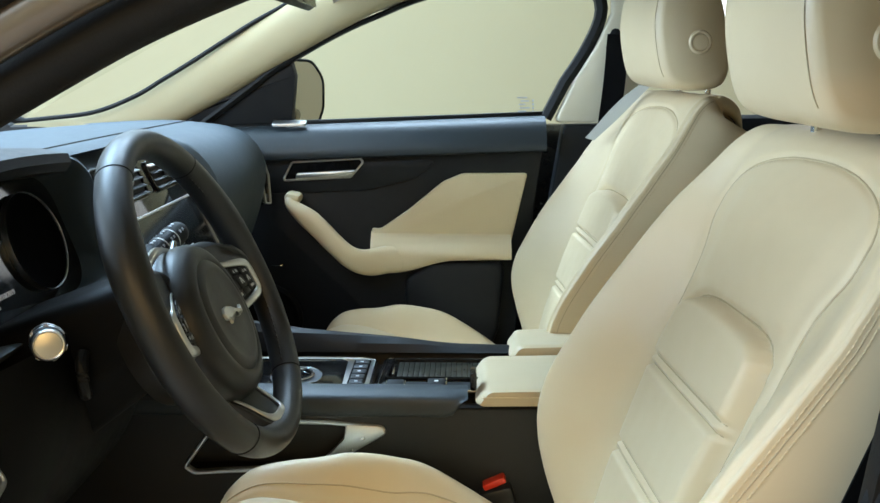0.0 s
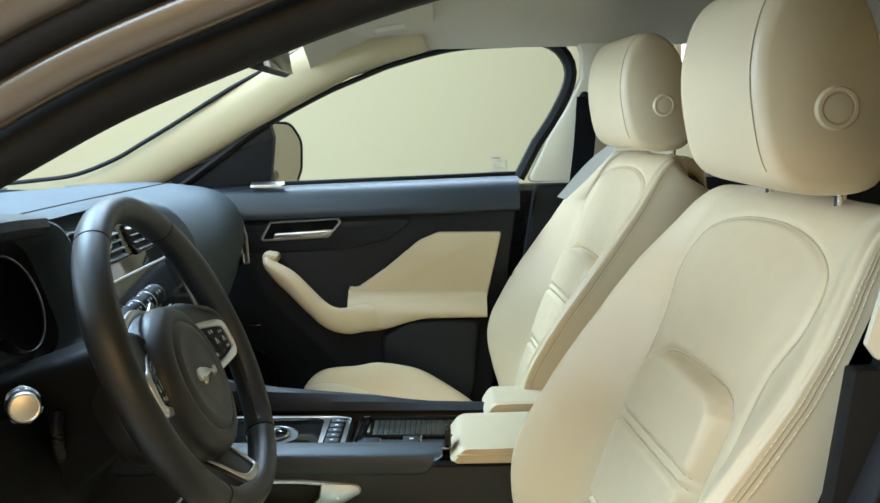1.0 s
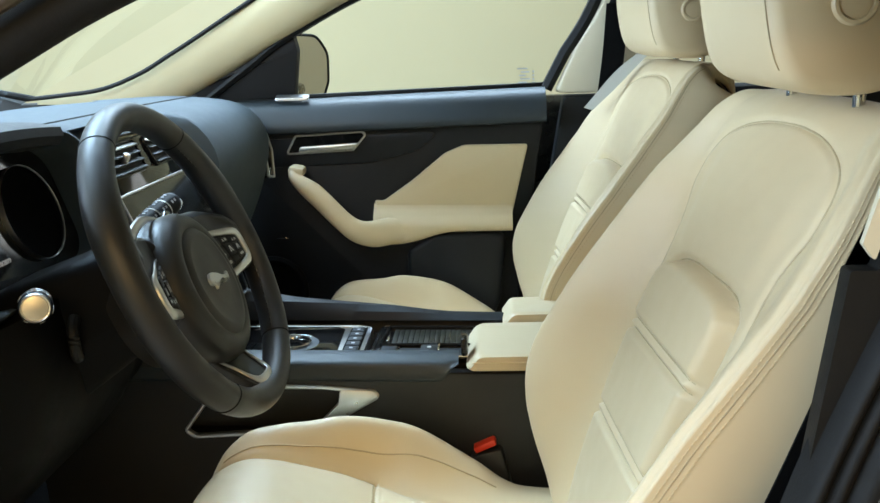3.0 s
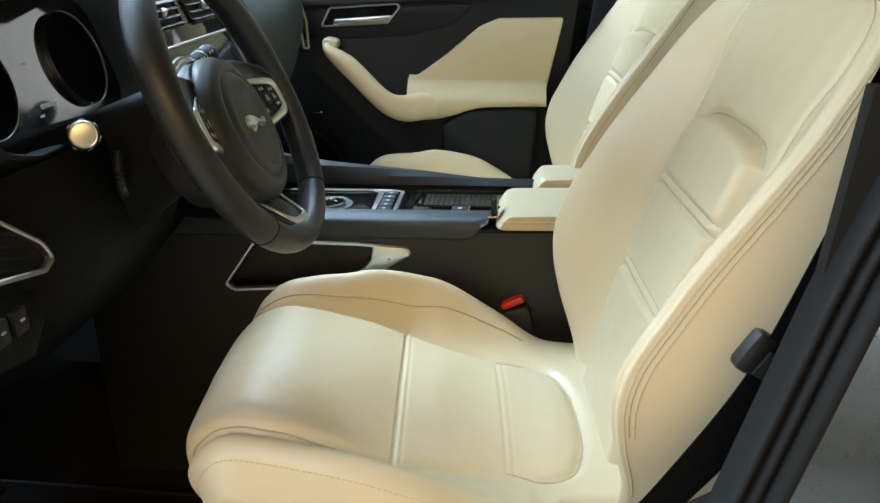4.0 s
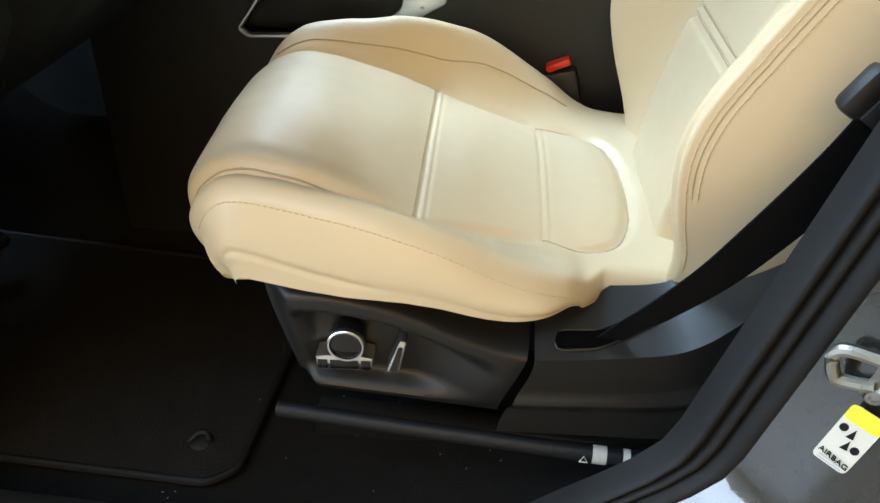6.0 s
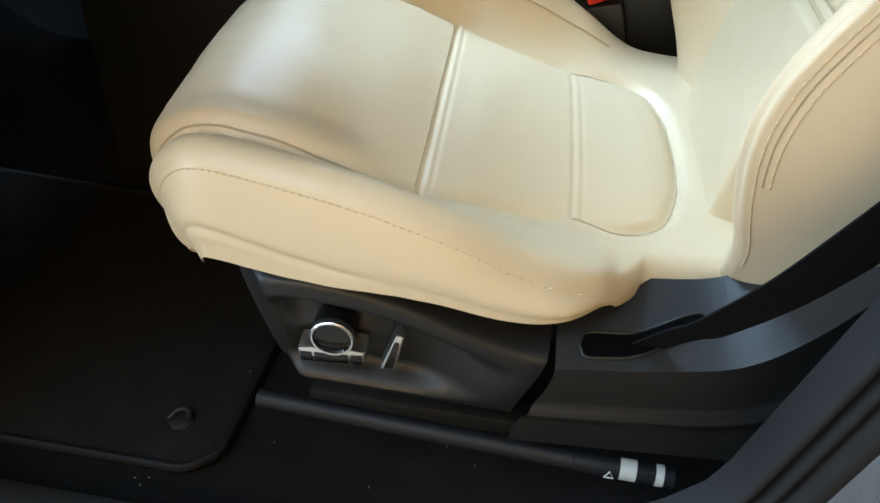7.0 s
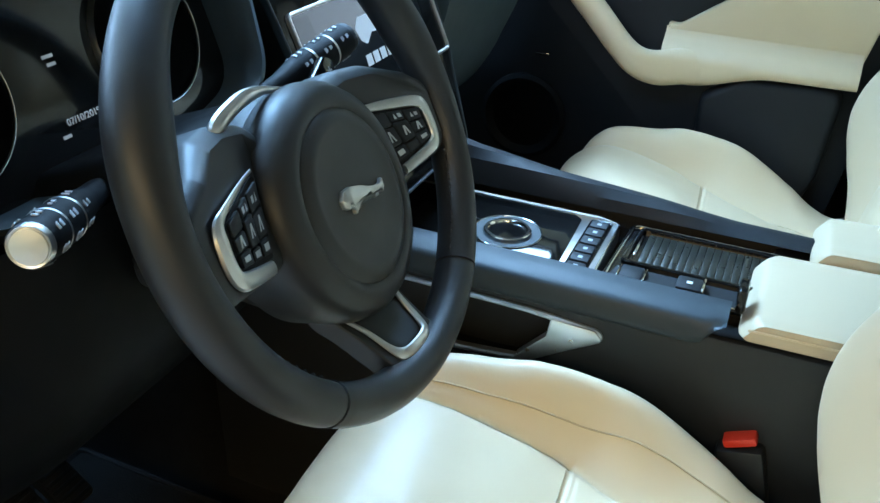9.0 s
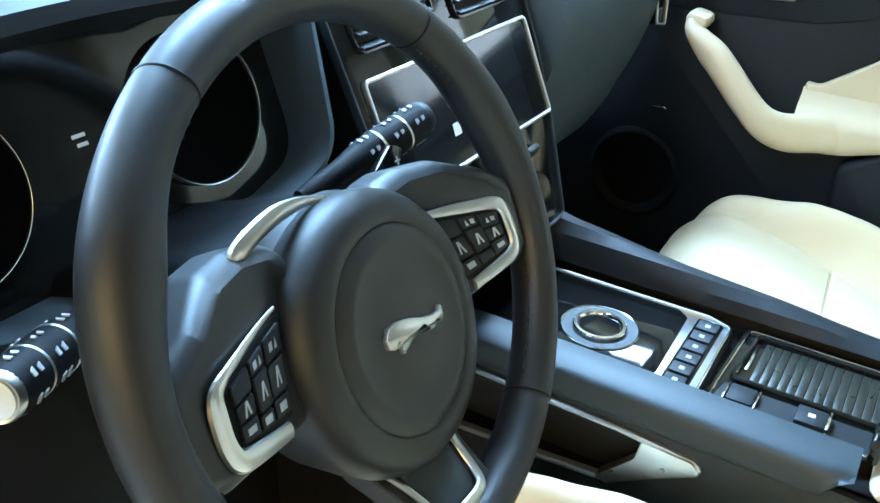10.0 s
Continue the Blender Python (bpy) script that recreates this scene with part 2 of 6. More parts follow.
# glow of an added wall panel that only shows as a reflection
REFLECTED_GLOW = glow("frosted_window_daylight", (0.95, 0.98, 1.0), 2.2)
MIRROR = material("mirror_glass", (0.88, 0.88, 0.88), 0.02, 1.0, rough_vary=0.0, vary=0.0)
SCREEN = material("dark_screen_glass", (0.010, 0.011, 0.012), 0.08, 0, 0, 1, 0.1, 10, rough_vary=0.02)
SCREEN_MARK = glow("lit_screen_mark", (0.55, 0.58, 0.60), 0.22)
SLATE = material("slate_door_skin", (0.015, 0.022, 0.026), 0.52, 0, 0.15, 600, 0.10, 6, "cells", 0.06, dist=0.0006)
CRUMB = material("pale_crumb", (0.22, 0.21, 0.19), 0.8)
RIB = material("dark_ribbed_plastic", (0.016, 0.016, 0.012), 0.30, 0, 0.05, 400, 0.1, 20, spec=0.4)
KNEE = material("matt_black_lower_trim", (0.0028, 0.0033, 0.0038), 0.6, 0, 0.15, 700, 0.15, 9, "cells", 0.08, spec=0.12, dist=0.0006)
GLASS = glass("clear_glass")


# ---- front seats ----
def groove(d, depth, width):
    """The dip beside a seam at distance d."""
    return -depth * np.exp(-((d / width) ** 2))


def outline_distance(px, py, pts, closed=True):
    """Distance from points to a polyline, by numpy."""
    p = np.array(pts, float)
    q = np.roll(p, -1, 0) if closed else p[1:]
    p = p if closed else p[:-1]
    best = np.full(px.shape, 1e9)
    for a, b in zip(p, q):
        ab = b - a
        t = np.clip(((px - a[0]) * ab[0] + (py - a[1]) * ab[1]) / max(ab @ ab, 1e-12), 0, 1)
        best = np.minimum(best, np.hypot(px - a[0] - t * ab[0], py - a[1] - t * ab[1]))
    return best


def stitches(points, normals, length=0.0040, gap=0.0018, r=0.0008):
    """A row of short raised threads along a line."""
    p = np.array([tuple(q) for q in points])
    s = np.r_[0, np.cumsum(np.linalg.norm(np.diff(p, axis=0), axis=1))]
    bm = bmesh.new()
    nn = np.array([tuple(q) for q in normals])
    at = 0.0
    while at + length < s[-1]:
        ends = [np.array([np.interp(at + e, s, p[:, k]) for k in range(3)]) for e in (0, length * 0.5, length)]
        nv = np.array([np.interp(at, s, nn[:, k]) for k in range(3)])
        lift = (0.0, r * 0.9, 0.0)
        tube([e + nv * h for e, h in zip(ends, lift)], [r * 0.7, r, r * 0.7], 5, bm=bm, up=nv)
        at += length + gap
    return bm


class Skin:
    """A padded surface over a centre line in the x-z plane: place(u, d, lift) with d across the seat."""

    def __init__(self, line, yc, n=160):
        self.line = spline(line, n)
        s = np.r_[0, np.cumsum(np.linalg.norm(np.diff(self.line, axis=0), axis=1))]
        self.s, self.length, self.yc = s, s[-1], yc
        t = np.gradient(self.line, s, axis=0)
        t /= np.linalg.norm(t, axis=1, keepdims=True)
        self.n = np.stack([-t[:, 1], t[:, 0]], 1)

    def at(self, s):
        s = np.asarray(s, float)
        p = np.stack([np.interp(s, self.s, self.line[:, k]) for k in (0, 1)], -1)
        n = np.stack([np.interp(s, self.s, self.n[:, k]) for k in (0, 1)], -1)
        return p, n / np.linalg.norm(n, axis=-1, keepdims=True)

    def station(self, x=None, z=None):
        """The way along the line of the point nearest in x or in z (its last pass)."""
        k = np.argmin(np.abs(self.line[:, 0] - x)) if x is not None else np.argmin(np.abs(self.line[:, 1] - z))
        return self.s[k]


def interp(keys, s):
    k = np.array(keys, float)
    q = spline(k, 200)
    return np.interp(s, q[:, 0], q[:, 1])


def front_seat(name, yc, side, label):
    """A front seat; side is -1 where its outer flank faces -y, +1 where it faces +y."""
    seat = thing(name, label, "car seat", group="front seats")

    # cushion: line from under the nose, over the front crest and down to the rear
    cush = Skin([(0.03, 0.668), (-0.02, 0.676), (-0.050, 0.705), (-0.056, 0.742), (-0.036, 0.773), (0.004, 0.788), (0.05, 0.784), (0.10, 0.768), (0.15, 0.750), (0.175, 0.741), (0.24, 0.720), (0.30, 0.705), (0.36, 0.698), (0.43, 0.696), (0.50, 0.700)], yc)
    L = cush.length
    s0 = cush.station(x=0.175)          # cross seam
    s1 = cush.station(x=0.298)          # second cross seam
    s_nose = cush.s[np.argmin(cush.line[:, 0])]
    s_end = cush.station(x=0.376)
    us = np.unique(np.r_[np.linspace(0, s_nose, 22, endpoint=False), np.linspace(s_nose, L, 150), s0 + np.linspace(-0.012, 0.020, 30), s1 + np.linspace(-0.010, 0.018, 26)])
    at = cush.station
    half = lambda s: interp([(0, 0.160), (s_nose, 0.181), (s_nose + 0.05, 0.199), (s0 - 0.10, 0.220), (s0, 0.232), (at(x=0.26), 0.236), (at(x=0.30), 0.231), (at(x=0.326), 0.216), (at(x=0.345), 0.194), (at(x=0.37), 0.178), (L, 0.170)], s)
    crest_near = lambda s: interp([(0, 0.0), (s_nose, 0.0), (s_nose + 0.06, 0.004), (at(x=0.06), 0.014), (at(x=0.11), 0.024), (s0, 0.031), (at(x=0.24), 0.027), (at(x=0.31), 0.017), (at(x=0.35), 0.003), (L, 0.0)], s)
    crest_far = lambda s: interp([(0, 0.0), (s_nose, 0.002), (s_nose + 0.06, 0.012), (at(x=0.06), 0.032), (at(x=0.11), 0.055), (s0, 0.066), (at(x=0.22), 0.062), (at(x=0.30), 0.036), (at(x=0.35), 0.010), (at(x=0.39), 0.0), (L, 0.0)], s)
    edge = lambda s: interp([(0, 0.130), (s_nose, 0.142), (s_nose + 0.06, 0.152), (s0 - 0.06, 0.160), (s0, 0.160), (s0 + 0.05, 0.146), (s1, 0.134), (s_end, 0.118), (L, 0.110)], s)
    # across: -1.6..-1 flank, -1..1 top
    vs = np.r_[np.linspace(-1.6, -1.0, 30, endpoint=False), np.linspace(-1, 1, 130), np.linspace(1, 1.6, 31)[1:]]
    U, V = np.meshgrid(us, vs, indexing="ij")
    half_far = lambda s: interp([(0, 0.165), (s_nose, 0.190), (s_nose + 0.05, 0.206), (s0 - 0.10, 0.222), (s0, 0.232), (at(x=0.26), 0.236), (at(x=0.345), 0.228), (L, 0.215)], s)
    H, E, C = np.where(V * side < 0, half(U), half_far(U)), edge(U), np.where(V * side < 0, crest_near(U), crest_far(U))
    top = np.clip(V, -1, 1)
    D = H * top
    ad = np.abs(D)
    rise = smoothstep(0, 1, np.clip((ad - E) / np.maximum(H - 0.018 - E, 1e-3), 0, 1))
    lift = C * rise
    over = np.clip((ad - (H - 0.018)) / 0.018, 0, 1)
    lift -= 0.012 * over ** 2
    # pads: front pad, middle pad, rear pad with a round end
    inside = 1 - smoothstep(-0.002, 0.006, ad - E)
    lift += groove(ad - E, 0.0065, 0.0050) * (U > s_nose - 0.03) * (U < s0 + 0.003) + groove(ad - E, 0.0040, 0.006) * (U >= s0 + 0.003) * (1 - smoothstep(s1 - 0.02, s1, U))
    lift += groove(U - s0, 0.0022, 0.0030) * inside + groove(U - s0 - 0.0075, 0.0008, 0.0024) * inside
    lift += groove(U - s1, 0.0010, 0.0028) * inside + groove(U - s1 - 0.0085, 0.0006, 0.0024) * inside
    oval = [(s1, 0.130), (s_end - 0.045, 0.134), (s_end - 0.018, 0.124), (s_end, 0.104), (s_end + 0.012, 0.060), (s_end + 0.015, 0.0)]
    oval = oval + [(a, -b) for a, b in oval[-2::-1]]
    far = outline_distance(U, D, spline(oval, 60), closed=False)
    lift += groove(far, 0.0075, 0.0060) * smoothstep(s1, s1 + 0.06, U)
    inner = (U < s_end + 0.016 - 0.06 * (ad / 0.12) ** 4) & (U > s0)
    lift += 0.007 * inside * np.where(inner, np.cos(np.clip(ad / np.maximum(E, 1e-3), 0, 1) * math.pi / 2) ** 0.6, 0) * smoothstep(0, 0.055, np.minimum(far * 1.6, np.abs(U - s0)))
    lift += 0.005 * inside * (U < s0) * np.cos(np.clip(ad / E, 0, 1) * math.pi / 2) ** 0.5 * smoothstep(0.0, 0.05, s0 - U)
    # the front pad stands proud of a crease beside the outer bolster
    ridge = smoothstep(s_nose - 0.005, s_nose + 0.03, U) * (1 - smoothstep(s0 - 0.07, s0 + 0.002, U)) * (V > 0)
    lift += ridge * (0.0045 * inside * smoothstep(0.05, 0.012, E - ad) - 0.0075 * np.exp(-((ad - E - 0.010) / 0.011) ** 2) * smoothstep(-0.001, 0.003, ad - E))
    # fine slackness of the hide
    for i in range(U.shape[0]):
        for j in range(U.shape[1]):
            lift[i, j] += 0.0012 * noise.noise((U[i, j] * 16, D[i, j] * 14, yc * 3)) + 0.0005 * noise.noise((U[i, j] * 55, D[i, j] * 40, 4 + yc))
    P, N = cush.at(U)
    flank = np.clip(np.abs(V) - 1, 0, 0.6) / 0.6
    depth = interp([(0, 0.004), (s_nose * 0.5, 0.014), (s_nose, 0.042), (s_nose + 0.04, 0.070), (s_nose + 0.08, 0.078), (at(x=0.11), 0.072), (s0, 0.056), (at(x=0.26), 0.034), (at(x=0.30), 0.017), (at(x=0.326), 0.006), (at(x=0.345), 0.010), (L, 0.014)], U)
    X = P[..., 0] + N[..., 0] * lift
    Z = P[..., 1] + N[..., 1] * lift
    Y = D + np.sign(V) * (0.016 * np.sin(np.clip(flank * 1.25, 0, 1) * math.pi * 0.62)) * (1 - 0.35 * flank) * (1 - 0.9 * smoothstep(at(x=0.29), at(x=0.33), U))
    X = X - N[..., 0] * flank * depth * np.where(V > 0, 0.50, 0.7)
    Z = Z - flank * depth
    X = X + np.where(V > 0, 0.020, 0.012) * smoothstep(0.09, 0.20, ad) * (1 - smoothstep(s_nose + 0.03, s_nose + 0.12, U))
    crease = groove(flank - 0.60 - 0.22 * smoothstep(s_nose + 0.05, s0 + 0.02, U), 0.0022, 0.05) * smoothstep(s_nose + 0.02, s_nose + 0.05, U) * (1 - smoothstep(s0 - 0.06, s0 - 0.01, U))
    Y = Y + np.sign(V) * crease
    rows = [[Vector((X[i, j], yc + side * Y[i, j], Z[i, j])) for j in range(V.shape[1])] for i in range(U.shape[0])]
    cushion = part("cushion", sheet(rows), LEATHER, seat, "cream leather cushion with side bolsters", sharp=60)

    def on_cushion(s, v):
        i = int(np.argmin(np.abs(us - s)))
        j = int(np.argmin(np.abs(vs - v)))
        return rows[i][j], (rows[i][j] - rows[i][j - 1 if v > 0 else j + 1]).normalized()

    for v in (-1.0 * side,):
        for off in (0.010,):
            line, nrm = [], []
            j = int(np.argmin(np.abs(vs - v * (1 + off * 2))))
            for i in range(24, len(us) - 44):
                line.append(rows[i][j])
                a, b = rows[i + 1][j] - rows[i - 1][j], rows[i][j + 1] - rows[i][j - 1]
                nn = a.cross(b).normalized()
                nrm.append(nn if nn.z > 0 else -nn)
            part("stitching", stitches(line, nrm), THREAD, cushion, "cream thread stitching", kind="stuff")
    j = int(np.argmin(np.abs(vs + 0.795)))
    part("seam_line", tube([rows[i][j] + Vector((0, 0, 0.0004)) for i in range(34, len(us) - 40, 2)], 0.0010, 6), SEAM_SHADE, cushion)

    def on_cush(s, v):
        i = int(np.clip(np.searchsorted(us, s), 1, len(us) - 1))
        j = int(np.clip(np.searchsorted(vs, v), 1, len(vs) - 1))
        a, b = (s - us[i - 1]) / (us[i] - us[i - 1]), (v - vs[j - 1]) / (vs[j] - vs[j - 1])
        return rows[i - 1][j - 1].lerp(rows[i - 1][j], b).lerp(rows[i][j - 1].lerp(rows[i][j], b), a)

    for sg in (-1, 1):
        wide = half if sg * side < 0 else half_far
        line = [on_cush(s_, sg * float(edge(s_)) / float(wide(s_))) for s_ in np.linspace(s_nose + 0.01, s0, 40)]
        part("seam_line", tube(line, 0.0010, 6), SEAM_SHADE, cushion)
    line = [on_cush(s_, d_ / float((half if d_ * side < 0 else half_far)(s_))) for s_, d_ in spline(oval, 80)]
    part("seam_line", tube(line, 0.0009, 6), SEAM_SHADE, cushion)
    ss = [i for i in range(len(us)) if us[i] > s0 - 0.0045][0]
    for row_i in (ss,):
        line = [rows[row_i][j] for j in range(len(vs)) if abs(vs[j]) < 0.70]
        part("seam_welt", tube([q + Vector((0, 0, 0.0002)) for q in line[::3]], 0.0006, 6), SEAM_SHADE, cushion)

    # backrest
    back = Skin([(0.415, 0.660), (0.430, 0.72), (0.447, 0.80), (0.472, 0.88), (0.508, 0.975), (0.545, 1.06), (0.582, 1.145), (0.610, 1.20), (0.632, 1.238), (0.655, 1.257), (0.69, 1.262), (0.722, 1.240), (0.735, 1.19)], yc, 240)
    Lb = back.length
    crown = np.argmax(back.line[:, 1])
    zs = lambda z: back.s[np.argmin(np.abs(back.line[:crown + 1, 1] - z))]
    t_top = back.s[crown]
    half = lambda s: interp([(0, 0.150), (zs(0.72), 0.185), (zs(0.77), 0.212), (zs(0.83), 0.232), (zs(0.90), 0.242), (zs(0.98), 0.246), (zs(1.08), 0.246), (zs(1.15), 0.238), (zs(1.20), 0.220), (t_top - 0.03, 0.190), (t_top, 0.165), (Lb, 0.150)], s)
    crest = lambda s: interp([(0, 0.0), (zs(0.72), 0.022), (zs(0.77), 0.052), (zs(0.83), 0.084), (zs(0.88), 0.094), (zs(0.95), 0.084), (zs(1.04), 0.063), (zs(1.12), 0.042), (zs(1.18), 0.022), (t_top - 0.03, 0.006), (t_top, 0.0), (Lb, 0.0)], s)
    edge = lambda s: interp([(0, 0.115), (zs(0.75), 0.118), (zs(0.87), 0.124), (zs(0.97), 0.132), (zs(1.04), 0.138), (zs(1.10), 0.152), (zs(1.16), 0.168), (zs(1.20), 0.170), (t_top, 0.14), (Lb, 0.12)], s)
    us2 = np.linspace(0, Lb, 300)
    vs2 = np.r_[np.linspace(-1.9, -1.1, 20, endpoint=False), np.linspace(-1.1, -0.92, 22, endpoint=False), np.linspace(-0.92, 0.92, 120), np.linspace(0.92, 1.1, 23)[1:], np.linspace(1.1, 1.9, 21)[1:]]
    U, V = np.meshgrid(us2, vs2, indexing="ij")
    H, E, C = half(U), edge(U), crest(U)
    D = H * np.clip(V, -1, 1)
    ad = np.abs(D)
    rise = np.clip((ad - E) / np.maximum(H - 0.010 - E, 1e-3), 0, 1)
    lift = np.maximum(C - np.where(V > 0, 0.013, 0.006) * smoothstep(0.01, 0.05, C), 0) * (0.5 * rise + 0.5 * smoothstep(0, 1, rise))
    over = np.clip((ad - (H - 0.016)) / 0.016, 0, 1)
    lift -= 0.006 * over ** 2.2
    lift += groove(ad - (H - 0.0055), 0.0024, 0.0022) * smoothstep(zs(0.77), zs(0.83), U) * (U < t_top)
    # lower pad with an arched head, and the smooth upper panel
    arch_top = zs(1.080)
    arch = [(0.0, -0.108), (zs(0.90), -0.112), (arch_top - 0.045, -0.116), (arch_top - 0.014, -0.104), (arch_top - 0.001, -0.072), (arch_top + 0.002, 0.0), (arch_top - 0.001, 0.072), (arch_top - 0.014, 0.104), (arch_top - 0.045, 0.116), (zs(0.90), 0.112), (0.0, 0.108)]
    arch_s = spline(arch, 60)
    far = outline_distance(U, D, arch_s, closed=False)
    head = np.interp(ad, [0.0, 0.072, 0.090, 0.104, 0.112, 0.116], [arch_top + 0.002, arch_top - 0.001, arch_top - 0.007, arch_top - 0.014, arch_top - 0.026, arch_top - 0.045])
    inpad = (U < head) & (ad < np.interp(U, [0, zs(0.90), arch_top - 0.045, arch_top], [0.108, 0.112, 0.116, 0.112]))
    lift += np.where(inpad, 0.017 * smoothstep(0, 0.017, far) ** 0.8, 0.0)
    lift += groove(far, 0.007, 0.0045) * (U < arch_top + 0.02)
    q1, q2 = zs(0.984), zs(0.878)
    for q in (q1, q2):
        m = inpad * smoothstep(0, 0.012, far)
        lift += (groove(U - q, 0.0085, 0.0036) + groove(U - q - 0.0115, 0.0075, 0.0036)) * m
    # yoke seam round the upper panel and the short seams at the shoulders
    yoke = spline([(arch_top - 0.06, 0.140), (zs(1.11), 0.142), (zs(1.155), 0.160), (zs(1.190), 0.160), (zs(1.218), 0.134), (zs(1.234), 0.075), (zs(1.238), 0.0), (zs(1.234), -0.075), (zs(1.218), -0.134), (zs(1.190), -0.160), (zs(1.155), -0.160), (zs(1.11), -0.142), (arch_top - 0.06, -0.140)], 90)
    fy = outline_distance(U, D, yoke, closed=False)
    lift += groove(fy, 0.0040, 0.0042)
    lift += 0.004 * smoothstep(0, 0.05, fy) * smoothstep(arch_top, arch_top + 0.02, U) * (1 - smoothstep(zs(1.225), zs(1.238), U)) * (1 - smoothstep(0.10, 0.150, ad))
    for i in range(U.shape[0]):
        for j in range(U.shape[1]):
            lift[i, j] += 0.0014 * noise.noise((U[i, j] * 13, D[i, j] * 12, 9 + yc)) + 0.0005 * noise.noise((U[i, j] * 50, D[i, j] * 45, 2 + yc))
    P, N = back.at(U)
    flank = np.clip(np.abs(V) - 1, 0, 0.9) / 0.9
    depth = interp([(0, 0.03), (zs(0.74), 0.09), (zs(0.80), 0.17), (zs(0.95), 0.21), (zs(1.10), 0.185), (zs(1.18), 0.145), (t_top - 0.02, 0.10), (t_top, 0.06), (Lb, 0.0)], U)
    X = P[..., 0] + N[..., 0] * lift - N[..., 0] * flank * depth
    Z = P[..., 1] + N[..., 1] * lift - N[..., 1] * flank * depth * 0.55
    Y = D + np.sign(V) * (0.018 * np.sin(flank * math.pi * 0.75) - 0.012 * flank ** 2)
    rows2 = [[Vector((X[i, j], yc + side * Y[i, j], Z[i, j])) for j in range(V.shape[1])] for i in range(U.shape[0])]
    rest = part("backrest", sheet(rows2), LEATHER, seat, "cream leather backrest with quilted lower pad", sharp=60)
    for v in (1.0, -1.0):
        for off in (0.026, 0.075):
            line, nrm = [], []
            j = int(np.argmin(np.abs(vs2 - v * (1 + off))))
            for i in range(30 if off < 0.05 else 62, len(us2) - 52):
                line.append(rows2[i][j])
                a, b = rows2[i + 1][j] - rows2[i - 1][j], rows2[i][j + 1] - rows2[i][j - 1]
                nn = a.cross(b).normalized()
                nrm.append(nn if nn.x < 0 else -nn)
            part("stitching", stitches(line, nrm), THREAD, rest, "cream thread stitching", kind="stuff")
        j = int(np.argmin(np.abs(vs2 - v * 1.05)))
        part("seam_welt", tube([rows2[i][j] for i in range(62, len(us2) - 47, 2)], 0.0007, 6), SEAM_SHADE, rest)
    def on_rest(s, d):
        v = d / float(half(s))
        i = int(np.clip(np.searchsorted(us2, s), 1, len(us2) - 1))
        j = int(np.clip(np.searchsorted(vs2, v), 1, len(vs2) - 1))
        a = (s - us2[i - 1]) / (us2[i] - us2[i - 1])
        b = (v - vs2[j - 1]) / (vs2[j] - vs2[j - 1])
        return rows2[i - 1][j - 1].lerp(rows2[i - 1][j], b).lerp(rows2[i][j - 1].lerp(rows2[i][j], b), a)

    # dark lines painted where the seam creases would fall into shade
    for path in (yoke, [p for p in spline(arch, 110) if p[0] > zs(0.80)]):
        part("seam_line", tube([on_rest(s_, d_) for s_, d_ in path], 0.0013, 6), SEAM_SHADE, rest)
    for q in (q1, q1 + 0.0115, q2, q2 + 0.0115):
        part("seam_line", tube([on_rest(q, d_) for d_ in np.linspace(-0.106, 0.106, 30)], 0.0008, 6), SEAM_SHADE, rest)
    # rear shell
    prof = spline([(0.47, 0.62), (0.55, 0.66), (0.62, 0.80), (0.675, 0.95), (0.715, 1.10), (0.735, 1.20), (0.715, 1.245)], 30)
    shell = []
    for x, z in prof:
        w = float(interp([(0.60, 0.20), (0.80, 0.235), (1.00, 0.245), (1.12, 0.235), (1.20, 0.20), (1.25, 0.14)], z))
        shell.append([Vector((x - 0.03 * (abs(v) ** 3), yc + w * v, z)) for v in np.linspace(-1, 1, 17)])
    part("back_shell", sheet(shell), SOFT_BLACK, seat, "dark moulded seat back shell")

    # headrest with button and posts
    hp = spline([(0.562, 1.292), (0.546, 1.345), (0.543, 1.40), (0.556, 1.450), (0.585, 1.474), (0.625, 1.470), (0.655, 1.440), (0.672, 1.390), (0.682, 1.330), (0.678, 1.286), (0.652, 1.270), (0.60, 1.272)], 64, closed=True)
    hc = np.array((0.612, 1.378))
    rings = []
    for v in np.linspace(-1, 1, 41):
        w = 0.124 * v
        k = 1 - 0.05 * abs(v) ** 8 - 0.10 * max(0.0, (abs(v) - 0.92) / 0.08) ** 2.5
        ring = []
        for x, z in hp:
            front = smoothstep(0.60, 0.55, x)
            bow = (0.016 * abs(v) ** 2.5 - 0.004) * front + 0.006
            seam = 0.0010 * math.exp(-((abs(v) - 0.955) / 0.012) ** 2)
            d = np.array((x, z)) - hc
            q = hc + d * (k - seam / max(np.linalg.norm(d), 0.02))
            ring.append(Vector((q[0] + bow, yc + w, q[1])))
        rings.append(ring)
    headrest = part("headrest", sheet(rings, close_v=True, cap=True), LEATHER, seat, "padded cream leather headrest", sharp=70)
    for s_ in (-1, 1):
        face = frame_of((0.632, yc + 0.1235 * s_, 1.350), (1, 0, 0), (0, 0, 1)) if s_ < 0 else frame_of((0.632, yc + 0.1235 * s_, 1.350), (-1, 0, 0), (0, 0, 1))
        btn = part("button", lathe([(0.0200, -0.002), (0.0200, 0.0015), (0.018, 0.004), (0.0150, 0.0042), (0.0140, 0.0022), (0.0132, 0.0022), (0.0128, 0.0036), (0.006, 0.0042)], face, 36), LEATHER, headrest, "round cream release button")
        for j_ in (2,):
            seam = [q + Vector((-0.0003, 0.0003 * s_, 0)) for q in rings[20 + s_ * (20 - j_)][0:24]]
